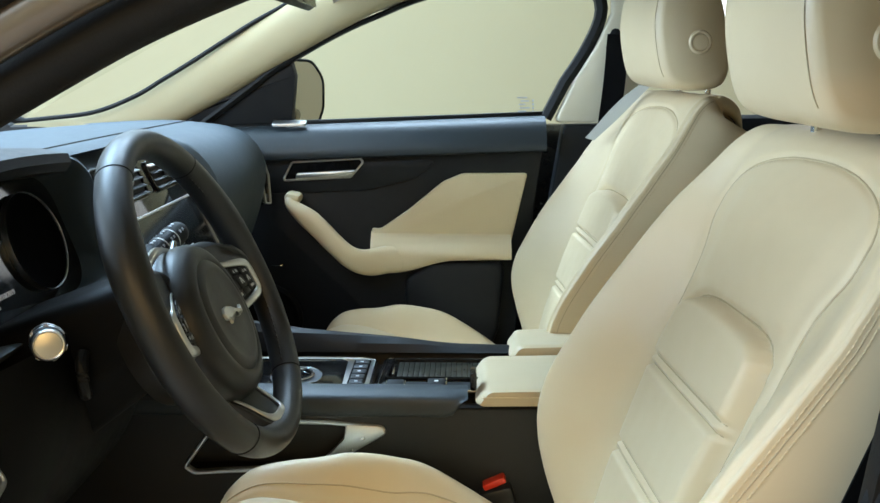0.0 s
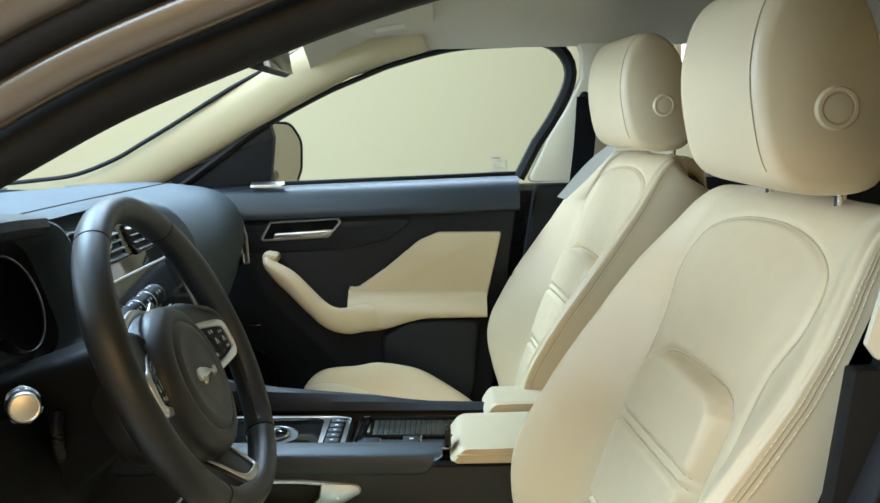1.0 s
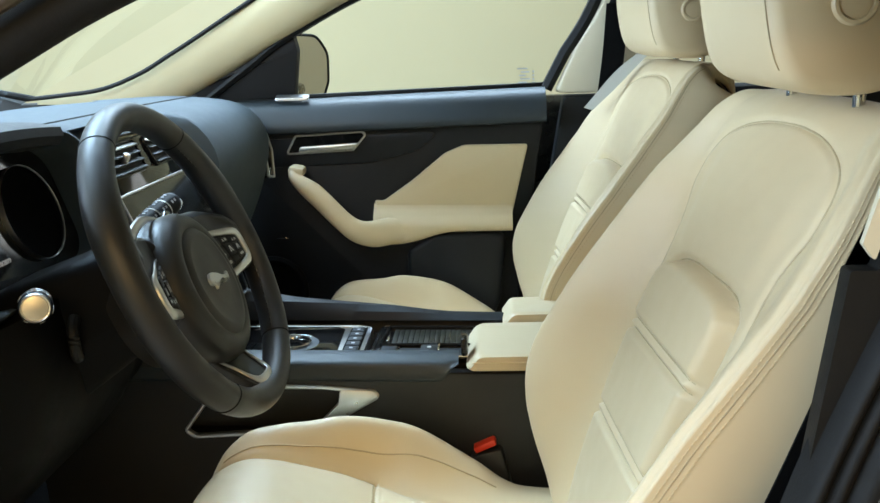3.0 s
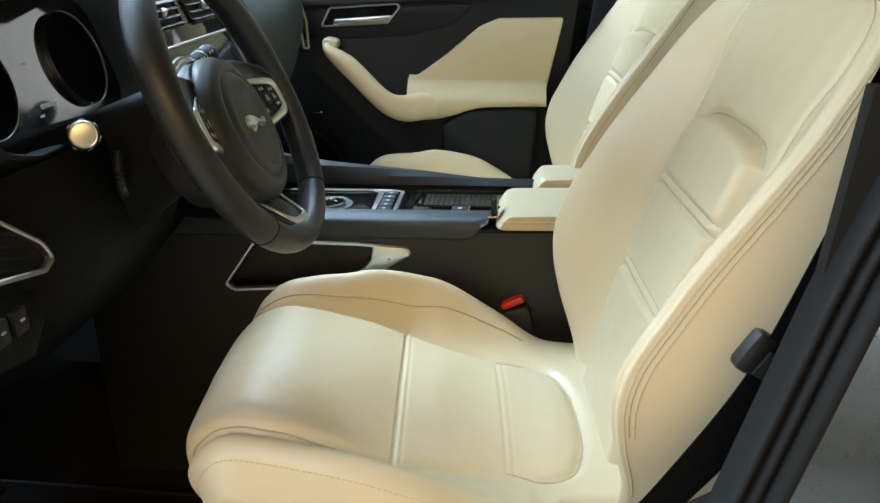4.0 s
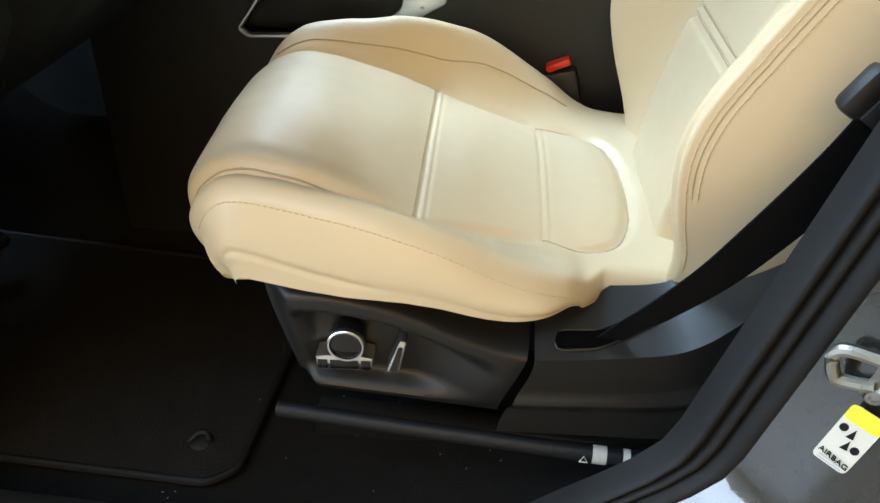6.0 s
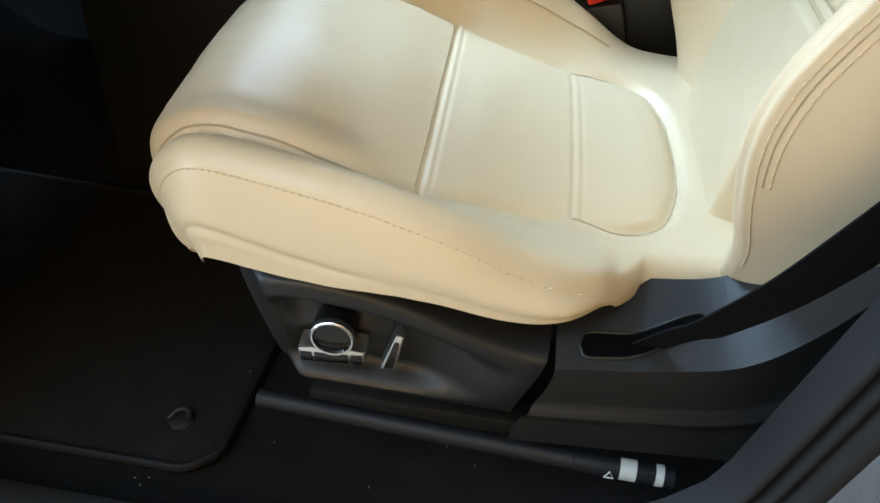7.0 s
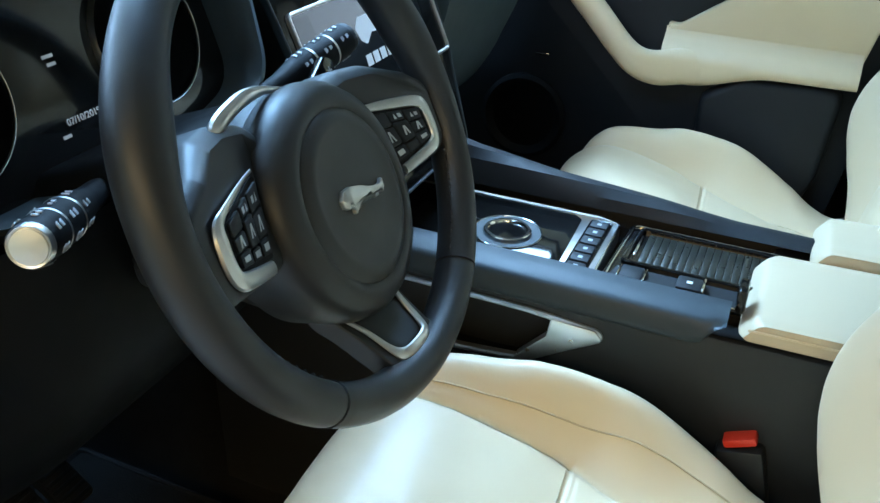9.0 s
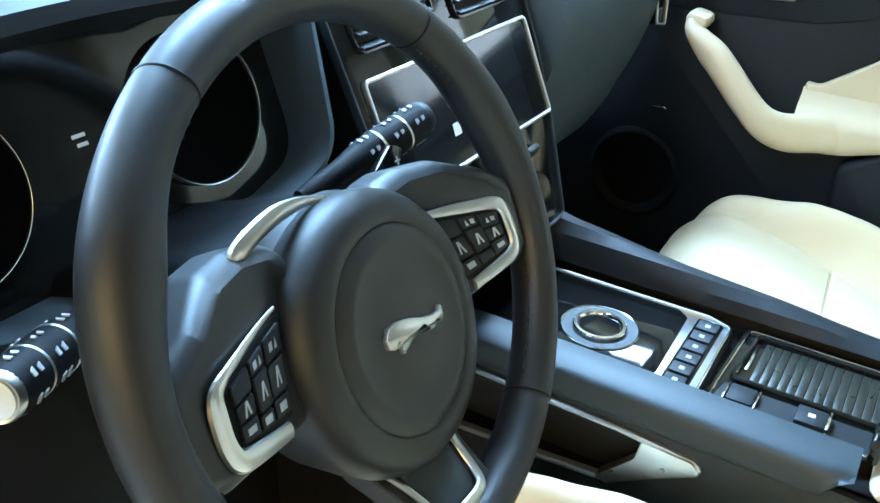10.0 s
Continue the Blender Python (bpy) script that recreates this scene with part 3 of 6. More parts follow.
            part("seam_line", tube(seam, 0.0006, 6), SEAM_SHADE, headrest)
        part("post", lathe([(0.006, 0), (0.006, 0.06)], frame_of((0.666, yc + 0.075 * s_, 1.243), (1, 0, 0), (0, 1, 0)), 16), CHROME, seat, "bright chrome headrest post")

    # side cover with the seat controls, on the outer flank
    def flank_put(x, z, h=0.0):
        return Vector((x, yc + side * (0.222 + h), z))

    ridge_z = lambda x: float(interp([(-0.01, 0.701), (0.04, 0.700), (0.09, 0.699), (0.133, 0.692), (0.174, 0.679), (0.217, 0.659), (0.26, 0.643), (0.285, 0.639)], x))
    cover = []
    for q in np.linspace(0, 1, 60):
        row = []
        for k in np.linspace(0, 1, 46):
            front = 0.030 + 0.024 * float(smoothstep(0.0, 1.0, k))
            x = front + (0.285 - 0.028 * float(smoothstep(0.35, 1.0, k)) - front) * q
            zb = 0.580 - 0.022 * q
            z = 0.712 + (zb - 0.712) * k
            r = ridge_z(x)
            h = -0.030 + 0.058 * float(smoothstep(r + 0.026, r - 0.004, z))
            dish = float(smoothstep(0.048, 0.082, x)) * (1 - float(smoothstep(0.175, 0.262, x + 0.5 * (0.61 - z)))) * float(smoothstep(zb + 0.008, zb + 0.026, z)) * (1 - float(smoothstep(r - 0.034, r - 0.014, z)))
            h -= 0.026 * dish
            h *= float(smoothstep(0.0, 0.12, q)) * 0.9 + 0.1 if h > 0 else 1
            h -= 0.016 * k ** 7
            row.append(flank_put(x, z, h))
        cover.append(row)
    side_cover = part("side_cover", sheet(cover), HARD_BLACK, seat, "black moulded plastic seat side cover", sharp=50)

    def rear_face(x, k):
        """Upper face of the rear cover from its inner edge (k 0) to the ridge (k 1), then down to the foot (k 2)."""
        ridge = float(interp([(0.25, 0.658), (0.30, 0.662), (0.373, 0.669), (0.424, 0.681), (0.463, 0.714), (0.50, 0.762), (0.55, 0.82)], x))
        top = float(interp([(0.25, 0.690), (0.343, 0.696), (0.41, 0.704), (0.45, 0.735), (0.50, 0.785), (0.55, 0.85)], x))
        if k <= 1:
            d, z = 0.183 + 0.072 * k, top + (ridge - top) * k
        else:
            q = k - 1
            d, z = 0.255 - 0.016 * q + 0.006 * math.exp(-((q - 0.55) / 0.06) ** 2), ridge + (0.556 - ridge) * q
        return d, z

    rear = []
    for q in np.linspace(0, 1, 44):
        row = []
        for k in np.r_[np.linspace(0, 0.94, 20), np.linspace(0.96, 1.06, 6), np.linspace(1.1, 2, 26)]:
            x = 0.2885 + (0.55 - 0.2885) * q - 0.030 * (1 - q) * float(smoothstep(1.0, 2.0, k))
            d, z = rear_face(x, k)
            row.append(flank_put(x, z, d - 0.222))
        rear.append([flank_put(x, row[0].z - 0.03, -0.045)] + row)
    rear_cover = part("rear_cover", sheet(rear), HARD_BLACK, seat, "black plastic rear side cover with belt slot", sharp=50)
    # the slot's dark depth is a near-black sheet laid on the face
    slot = []
    for a in np.linspace(0, 1, 40):
        w = (1 - abs(2 * a - 1) ** 14) ** 0.5 * (1.0 - 0.25 * a)
        mid = 0.74 - 0.26 * float(smoothstep(0.35, 1.0, a))
        row = []
        for bb in np.linspace(-1, 1, 9):
            d, z = rear_face(0.306 + 0.094 * a, mid + 0.14 * w * bb)
            row.append(flank_put(0.306 + 0.094 * a, z + 0.0012, d - 0.222 + 0.0008))
        slot.append(row)
    part("belt_slot", sheet(slot), DIAL_SLOT_BLACK, rear_cover, "near-black sheet drawn as the shaded belt anchor slot")
    lip = [r[0] for r in slot] + [r[-1] for r in slot[::-1]]
    part("slot_lip", tube(lip, 0.0011, 6, closed=True), HARD_BLACK, rear_cover)
    u_dir = (1, 0, 0) if side < 0 else (-1, 0, 0)
    kn = frame_of((0.110, yc + side * 0.229, 0.646), u_dir, (0, 0, 1))
    knob = part("lumbar_knob", lathe([(0.018, 0.0), (0.018, 0.022), (0.0155, 0.024), (0.0145, 0.0225), (0.008, 0.0235)], kn, 32), PIANO, side_cover, "black four-way lumbar knob")
    part("knob_ring", lathe([(0.0182, 0.018), (0.0182, 0.0235), (0.0172, 0.0245), (0.0158, 0.0243), (0.0158, 0.02)], kn, 40, cap=False), SATIN, knob, "satin silver ring")
    bar = frame_of((0.107, yc + side * 0.227, 0.622), u_dir, (0, 0, 1))
    o = rounded([(-0.027, -0.004), (-0.017, -0.009), (0.017, -0.009), (0.027, -0.004), (0.028, 0.007), (0.017, 0.009), (-0.017, 0.009), (-0.028, 0.007)], 0.002, 3)
    sw = part("cushion_switch", plate(o, bar, 0.0, 0.022, 0.002), SATIN, side_cover, "silver cushion height switch")
    for a in (-0.021, 0.0, 0.021):
        wq = 0.0048 if a else 0.014
        part("switch_inlay", rbox(bar(a, -0.001, 0.0222), (2 * wq, 0.0012, 0.010), 0.0004), PIANO, sw)
    sl = frame_of((0.158, yc + side * 0.229, 0.632), u_dir, (0.12 * (1 if side < 0 else -1), 0, 1))
    o = rounded([(-0.009, -0.020), (0.004, -0.020), (0.008, 0.019), (0.001, 0.021)], 0.003, 3)
    rec = part("recline_switch", plate(o, sl, 0.0, 0.020, 0.002), SATIN, side_cover, "silver-rimmed recline switch")
    o2 = [(p[0] * 0.62, p[1] * 0.76 - 0.002) for p in o]
    part("switch_inlay", plate(o2, sl, 0.0195, 0.0208), PIANO, rec)

    # runners
    for d in (side * 0.19, -side * 0.17):
        part("runner", rbox((0.27, yc + d * 0.55, 0.405), (0.44, 0.034, 0.04), 0.006), HARD_BLACK, seat, "black steel seat runner")
    part("seat_pan", rbox((0.27, yc, 0.62), (0.36, 0.30, 0.12), 0.03), HARD_BLACK, seat, "black seat pan")
    # black box added to darken the sheet's open underside at the nose
    part("nose_pan", rbox((0.105, yc, 0.690), (0.20, 0.34, 0.075), 0.02, (0, 3, 4.5)), HARD_BLACK, seat, "black filler box that hides the open cushion nose")
    if side < 0:
        bar_pts = [Vector((0.046, yc - 0.222, 0.523)), Vector((0.20, yc - 0.228, 0.521)), Vector((0.335, yc - 0.232, 0.519)), Vector((0.42, yc - 0.232, 0.516))]
        rail = part("front_tube", tube(bar_pts[:3], 0.0088, 14), SOFT_BLACK, seat, "glossy black tube under the seat")
        thick = part("tensioner", tube([bar_pts[2], bar_pts[2].lerp(bar_pts[3], 0.1), bar_pts[3]], [0.0088, 0.0092, 0.0092], 16), SOFT_BLACK, rail, "black tensioner with white label")
        for x0, x1 in ((0.374, 0.388), (0.404, 0.411)):
            part("label", tube([Vector((x0, yc - 0.232, 0.5176 - 0.035 * (x0 - 0.37))), Vector((x1, yc - 0.232, 0.5176 - 0.035 * (x1 - 0.37)))], 0.0096, 16), LABEL_WHITE, rail, "white paper label")
        tri = [(0.361, 0.5135), (0.3705, 0.5135), (0.3657, 0.5225)]
        part("warning_sign", ring_plate(tri, lambda a, b, h: Vector((a, yc - 0.232 - h, b)), 0.0085, 0.0098, 0.0016), LABEL_WHITE, rail, "white warning triangle")
    turn = Matrix.Translation((0.40, yc, 0)) @ pose(0, 0, 0, 0, 0, 4.5) @ Matrix.Translation((-0.40, -yc, 0))
    for ob in seat.children:
        if ob.name.split(".")[0] in ("cushion", "backrest", "back_shell", "headrest", "post", "side_cover", "rear_cover"):
            ob.matrix_basis = turn
            if yc < 0 and ob.name.split(".")[0] in ("backrest", "back_shell", "headrest", "post"):
                ob.matrix_basis = Matrix.Translation((0, 0, -0.018)) @ turn
                if ob.name.startswith("headrest"):
                    ob.matrix_basis = Matrix.Translation((0, 0, -0.014))
            if yc < 0 and ob.name.split(".")[0] in ("side_cover", "rear_cover"):
                ob.matrix_basis = Matrix.Translation((0, 0.028 if ob.name[0] == "s" else 0.004, -0.009 if ob.name[0] == "s" else -0.008)) @ turn
            if yc > 0 and ob.name.split(".")[0] in ("headrest", "post"):
                ob.matrix_basis = Matrix.Translation((0.025, 0, 0)) @ turn
            if yc > 0 and ob.name.startswith("cushion"):
                ob.matrix_basis = Matrix.Translation((0.016, 0, 0)) @ turn
    return seat


driver_seat = front_seat("front_car_seat", -0.36, -1, "cream leather driver seat with black powered side cover")
passenger_seat = front_seat("front_car_seat", 0.36, 1, "cream leather passenger seat with a paper tag")


# ---- steering wheel ----
def turned_frame(o, rake, yaw, roll):
    c, s = math.cos(radians(yaw)), math.sin(radians(yaw))
    r, q = math.sin(radians(rake)), math.cos(radians(rake))
    u, v = Vector((-s, c, 0)), Vector((-r * c, -r * s, q))
    k, t = math.cos(radians(roll)), math.sin(radians(roll))
    return frame_of(o, u * k + v * t, v * k - u * t)


WP = turned_frame((0.0064, -0.376, 1.0946), 23.57, 2.49, -3.8)
RIM = 0.1752


def steering_wheel():
    w = thing("steering_wheel", "black leather steering wheel with satin silver spoke trims", "steering wheel")
    face = WP(0, 0, 1) - WP(0, 0, 0)

    # rim: four leather pieces on a slightly flattened ring, thicker at the thumb grips, joined by fine seams
    def around(a, g):
        return ((a - g + math.pi) % (2 * math.pi)) - math.pi

    def rim_at(a, out=0.0, h=0.0):
        low = 0.9527 if math.sin(a) > 0 else 0.9328
        return WP((RIM + out) * math.cos(a), (RIM * low + out) * math.sin(a), h)

    seams = [radians(a) for a in (125, 55, -52, -128)]
    rings = []
    n = 220
    for i in range(n):
        a = 2 * math.pi * i / n
        grip = sum(math.exp(-(around(a, radians(g)) / 0.24) ** 2) for g in (24, 156))
        dip = sum(math.exp(-(around(a, g) / 0.007) ** 2) for g in seams)
        r = 0.0158 + 0.0012 * grip - 0.0014 * dip
        ring = []
        for b in np.linspace(0, 2 * math.pi, 24, endpoint=False):
            inner = 0.005 * grip * max(-math.cos(b), 0.0)
            ring.append(rim_at(a, 0.94 * r * math.cos(b) - inner, 1.08 * r * math.sin(b)))
        rings.append(ring)
    rim = part("rim", sheet(rings, close_u=True, close_v=True), BLACK_LEATHER, w, "black leather rim")
    for g in seams:
        line = [rim_at(g, 0.0146 * math.cos(b), 0.0168 * math.sin(b)) for b in np.linspace(0, 2 * math.pi, 24, endpoint=False)]
        part("seam_line", tube(line, 0.0009, 6, closed=True), LABEL_BLACK, rim)
    for a0, a1 in ((-50, -14), (-166, -130), (30, 53), (127, 150)):
        at = [radians(a) for a in np.linspace(a0, a1, 30)]
        line = [rim_at(a, -0.0148, 0.003) for a in at]
        inward = [rim_at(a, -1.0) - rim_at(a) for a in at]
        part("stitching", stitches(line, inward, 0.005, 0.003, 0.0011), BLACK_THREAD, rim, "black thread stitching", kind="stuff")

    # airbag pad: a deep rounded drum with a ring groove and a shallow dish
    prof = [(0.079, -0.060), (0.0835, -0.034), (0.0850, -0.017), (0.0830, -0.006), (0.0770, 0.0022), (0.0690, 0.0056), (0.0632, 0.0060), (0.0612, 0.0044), (0.0592, 0.0062), (0.0530, 0.0086), (0.0490, 0.0084), (0.0450, 0.0072), (0.030, 0.0078), (0.004, 0.0082)]
    def pad_put(a, b, h):
        return WP(a * 0.99 + 0.001, b * (1.0 if b > 0 else 1.04) - 0.027, h)
    pad = part("airbag_pad", lathe(prof, pad_put, 64), BLACK_LEATHER, w, "round black airbag pad", sharp=60)
    badge = rounded([(-0.0265, -0.0075), (-0.0270, -0.0020), (-0.0225, 0.0045), (-0.0140, 0.0072), (-0.0020, 0.0070), (0.0080, 0.0052), (0.0170, 0.0050), (0.0222, 0.0062), (0.0246, 0.0100), (0.0262, 0.0094), (0.0256, 0.0030), (0.0220, -0.0008), (0.0186, 0.0010), (0.0150, -0.0030), (0.0105, -0.0040), (0.0060, 0.0002), (0.0000, -0.0030), (-0.0060, -0.0050), (-0.0120, -0.0062), (-0.0150, -0.0125), (-0.0172, -0.0120), (-0.0160, -0.0062), (-0.0185, -0.0050), (-0.0215, -0.0088)], 0.0010, 2)
    part("badge", plate(badge, lambda a, b, h: WP(0.0025 + a * 1.08, -0.029 - a * 0.26 + b, h), 0.007, 0.0112, 0.0012), SATIN, pad, "small bright silver badge")
    part("hub_back", lathe([(0.070, -0.085), (0.080, -0.058), (0.082, -0.034), (0.074, -0.018)], lambda a, b, h: WP(a, b - 0.022, h), 40), HARD_BLACK, w, "black hub shroud")

    for s in (-1, 1):
        # spoke body with a smooth shoulder
        body = rounded([(s * 0.045, 0.050), (s * 0.078, 0.054), (s * 0.106, 0.051), (s * 0.136, 0.034), (s * 0.164, 0.018), (s * 0.164, -0.034), (s * 0.148, -0.041), (s * 0.095, -0.045), (s * 0.050, -0.046)], 0.022, 9)
        def body_put(a, b, h):
            k = abs(a)
            return WP(a - 0.003, b, h + 0.018 * float(smoothstep(0.062, 0.148, k)) - 0.012 * float(smoothstep(0.030, 0.056, b)))
        spoke = part("spoke", plate(body, body_put, -0.040, -0.0115, 0.010, seg=6), BLACK_LEATHER, w, "black wheel spoke")
        # satin band that frames the buttons
        reach = spline([(0.0740, 0.0200, 0.0024), (0.088, 0.0175, 0.0034), (0.108, 0.0135, 0.0044), (0.1290, 0.0085, 0.0050), (0.1385, 0.0030, 0.0054), (0.1415, -0.010, 0.0054), (0.1415, -0.022, 0.0054), (0.1370, -0.0295, 0.0056), (0.122, -0.0330, 0.0050), (0.096, -0.0372, 0.0042)], 70)
        if s < 0:
            reach[:, 2] *= np.interp(np.arange(70), [0, 26, 36, 69], [0.45, 0.55, 1.0, 1.1])
        line = [body_put(s * a, b, -0.0105) for a, b, r in reach]
        part("spoke_trim", tube(line, [r for a, b, r in reach], 10, flat=0.55, up=face), SATIN, spoke, "satin silver trim round the buttons")
        # button field: a four-sided patch split into keys
        q = [(0.0745, 0.0150), (0.1300, 0.0030), (0.1335, -0.0240), (0.0900, -0.0300)]
        def field(u_, v_):
            a = [q[0][k] * (1 - u_) * (1 - v_) + q[1][k] * u_ * (1 - v_) + q[2][k] * u_ * v_ + q[3][k] * (1 - u_) * v_ for k in (0, 1)]
            return s * a[0], a[1]
        well = rounded([field(-0.04, -0.05), field(1.05, -0.05), field(1.05, 1.06), field(-0.04, 1.06)], 0.004)
        part("button_well", plate(well, body_put, -0.02, -0.0108), LABEL_BLACK, spoke)
        keys = [(0.0, 0.36, 0.0, 0.34), (0.0, 0.36, 0.34, 0.74), (0.0, 0.36, 0.74, 1.0), (0.36, 0.66, 0.0, 0.26), (0.36, 0.66, 0.26, 0.76), (0.36, 0.66, 0.76, 1.0), (0.66, 1.0, 0.0, 0.36), (0.66, 1.0, 0.36, 0.68), (0.66, 1.0, 0.68, 1.0)]
        for n_, (u0, u1, v0, v1) in enumerate(keys):
            e = 0.018
            key = rounded([field(u0 + e, v0 + e), field(u1 - e, v0 + e), field(u1 - e, v1 - e), field(u0 + e, v1 - e)], 0.0016, 3)
            kb = part("button", plate(key, body_put, -0.012, -0.0085 + 0.0008 * (n_ == 4), 0.0009), SOFT_BLACK, spoke)
            if n_ in ((0, 5) if s > 0 else (6,)):
                continue
            um, vm = (u0 + u1) / 2, (v0 + v1) / 2
            if n_ % 3 == 1:
                marks = [[(-0.06, 0.10), (-0.03, 0.10), (0.01, -0.12), (-0.02, -0.12)], [(0.06, 0.10), (0.03, 0.10), (-0.01, -0.12), (0.02, -0.12)]]
            elif n_ % 3 == 2:
                marks = [[(-0.075, -0.05), (0.075, -0.05), (0.075, 0.05), (-0.075, 0.05)]]
            else:
                marks = [[(-0.07, 0.07), (-0.02, 0.07), (-0.045, -0.05)], [(0.02, 0.05), (0.08, 0.05), (0.08, -0.05), (0.02, -0.05)]]
            for mk in marks:
                part("button_mark", plate([field(um + du, vm + dv) for du, dv in mk], body_put, -0.009, -0.0082 + 0.0008 * (n_ == 4)), GREY_MARK, kb)
        # shift paddle behind; the other one is hidden by its spoke
        if s < 0:
            continue
        pd = rounded([(s * 0.085, 0.052), (s * 0.112, 0.066), (s * 0.124, 0.060), (s * 0.116, 0.020), (s * 0.080, 0.015)], 0.006)
        paddle = part("shift_paddle", plate(pd, WP, -0.056, -0.050, 0.002), PIANO, w, "black shift paddle")
        if s > 0:
            for mk in ([(0.110, 0.0525), (0.116, 0.0525), (0.116, 0.0537), (0.110, 0.0537)], [(0.1124, 0.0501), (0.1136, 0.0501), (0.1136, 0.0561), (0.1124, 0.0561)]):
                part("paddle_mark", plate(mk, WP, -0.0502, -0.0496), GREY_MARK, paddle)
    # satin arch over the hub
    arch = spline([(-0.0800, 0.0455, -0.0235, 0.0022), (-0.0765, 0.0500, -0.0225, 0.0056), (-0.0620, 0.0562, -0.021, 0.0056), (-0.0390, 0.0610, -0.020, 0.0050), (-0.0120, 0.0588, -0.020, 0.0026), (0.0245, 0.0470, -0.019, 0.0016), (0.0500, 0.0350, -0.016, 0.0016), (0.0640, 0.0235, -0.0105, 0.0020)], 70)
    part("hub_arch", tube([WP(a, b, h) for a, b, h, r in arch], [r for a, b, h, r in arch], 10, up=face, flat=0.7), SATIN, w, "satin silver arch over the hub")
    # lower spoke: a sloping tongue with a satin U round its inlay
    def low_put(a, b, h):
        return WP(a + 0.0035, b, h + float(np.interp(b, [-0.166, -0.153, -0.145, -0.122, -0.107, -0.090], [0.0345, 0.0315, 0.0270, 0.0115, 0.0020, 0.0])))
    width = lambda b: float(interp([(-0.168, 0.026), (-0.156, 0.031), (-0.145, 0.0345), (-0.122, 0.0375), (-0.105, 0.0430), (-0.078, 0.050)], b))
    skirt = [(-1.0, -0.046), (-1.0, -0.0285), (-0.985, -0.0262), (-0.95, -0.0250), (-0.5, -0.0245), (0.0, -0.0245), (0.5, -0.0245), (0.95, -0.0250), (0.985, -0.0262), (1.0, -0.0285), (1.0, -0.046)]
    ls = part("lower_spoke", sheet([[low_put(f_ * width(b), b, h) for f_, h in skirt] for b in np.linspace(-0.078, -0.166, 30)]), BLACK_LEATHER, w, "black lower spoke")
    u = [(-0.0375, -0.100, 0.0018), (-0.0325, -0.110, 0.0020), (-0.0275, -0.122, 0.0024), (-0.0245, -0.136, 0.0030), (-0.0205, -0.1440, 0.0046), (-0.0130, -0.1475, 0.0056), (0.0, -0.1480, 0.0056), (0.0130, -0.1475, 0.0056), (0.0205, -0.1440, 0.0050), (0.0245, -0.136, 0.0038), (0.0280, -0.122, 0.0034), (0.0325, -0.110, 0.0030), (0.0375, -0.100, 0.0028)]
    line = spline(u, 80)
    part("lower_trim", tube([low_put(a, b, -0.0232) for a, b, k in line], [k for a, b, k in line], 12, flat=0.5, up=face), SATIN, ls, "satin silver U-shaped trim")
    within = lambda b: float(interp([(-0.1430, 0.0150), (-0.1400, 0.0190), (-0.122, 0.0245), (-0.105, 0.0310), (-0.088, 0.038)], b))
    part("lower_inlay", sheet([[low_put(f_ * within(b), b, -0.0232 - 0.002 * abs(f_) ** 6) for f_ in np.linspace(-1, 1, 11)] for b in np.linspace(-0.086, -0.1430, 24)]), SLATE, ls, "dark grey inlay")
    return w


steering_wheel()


def stalk(name, root, tip, label, end_knob):
    st = thing(name, label, "stalk")
    a, b = Vector(root), Vector(tip)
    L = (b - a).length
    d = (b - a).normalized()
    side = d.cross(Vector((0, 0, 1))).normalized()
    put = lambda p, q, h, a=a, d=d, s=side, t=d.cross(side): a + s * p + t * q + d * h
    part("lever", lathe([(0.0075, 0.0), (0.009, 0.01), (0.0098, L * 0.30), (0.0130, L * 0.48), (0.0142, L * 0.62), (0.0142, L * 0.95), (0.0130, L)], put, 28), KNEE, st, "black lever")
    for k in (0.60, 0.80):
        part("ring", lathe([(0.0142, L * k), (0.0146, L * k + 0.0005), (0.0146, L * k + 0.0014), (0.0142, L * k + 0.002)], put, 28), SATIN, st, "thin silver ring")
    part("end_cap", lathe([(0.0132, L - 0.002), (0.0133, L + 0.002), (0.0122, L + 0.0040), (0.0108, L + 0.0034), (0.0103, L + 0.0044), (0.004, L + 0.0052)], put, 32), SATIN if end_knob else SOFT_BLACK, st, "silver end cap" if end_knob else "black end cap")
    rnd = random.Random(len(name))
    for k, ang0 in ((0.50, 0.9), (0.70, 0.9), (0.88, 0.9)):
        for j in range(6):
            ang = ang0 + 0.95 * j
            r = 0.0146 if k > 0.6 else 0.0136
            for q in range(2):
                h = L * k + 0.006 * q
                base = put(r * math.cos(ang), r * math.sin(ang), h)
                n = (base - (a + d * h)).normalized()
                tang = n.cross(d)
                f = frame_of(base, tang, d)
                wd = 0.0016 + 0.0012 * rnd.random()
                part("symbol", plate([(-wd, -0.0012), (wd, -0.0012), (wd, 0.0014), (-wd * 0.4, 0.0014)], f, -0.0006, 0.0002), GREY_MARK, st)
    return st


stalk("light_stalk", (-0.138, -0.448, 1.074), (-0.077, -0.562, 1.100), "black light stalk with a silver end cap", True)
stalk("wiper_stalk", (-0.104, -0.318, 1.096), (-0.084, -0.200, 1.124), "black wiper stalk with white symbols", False)


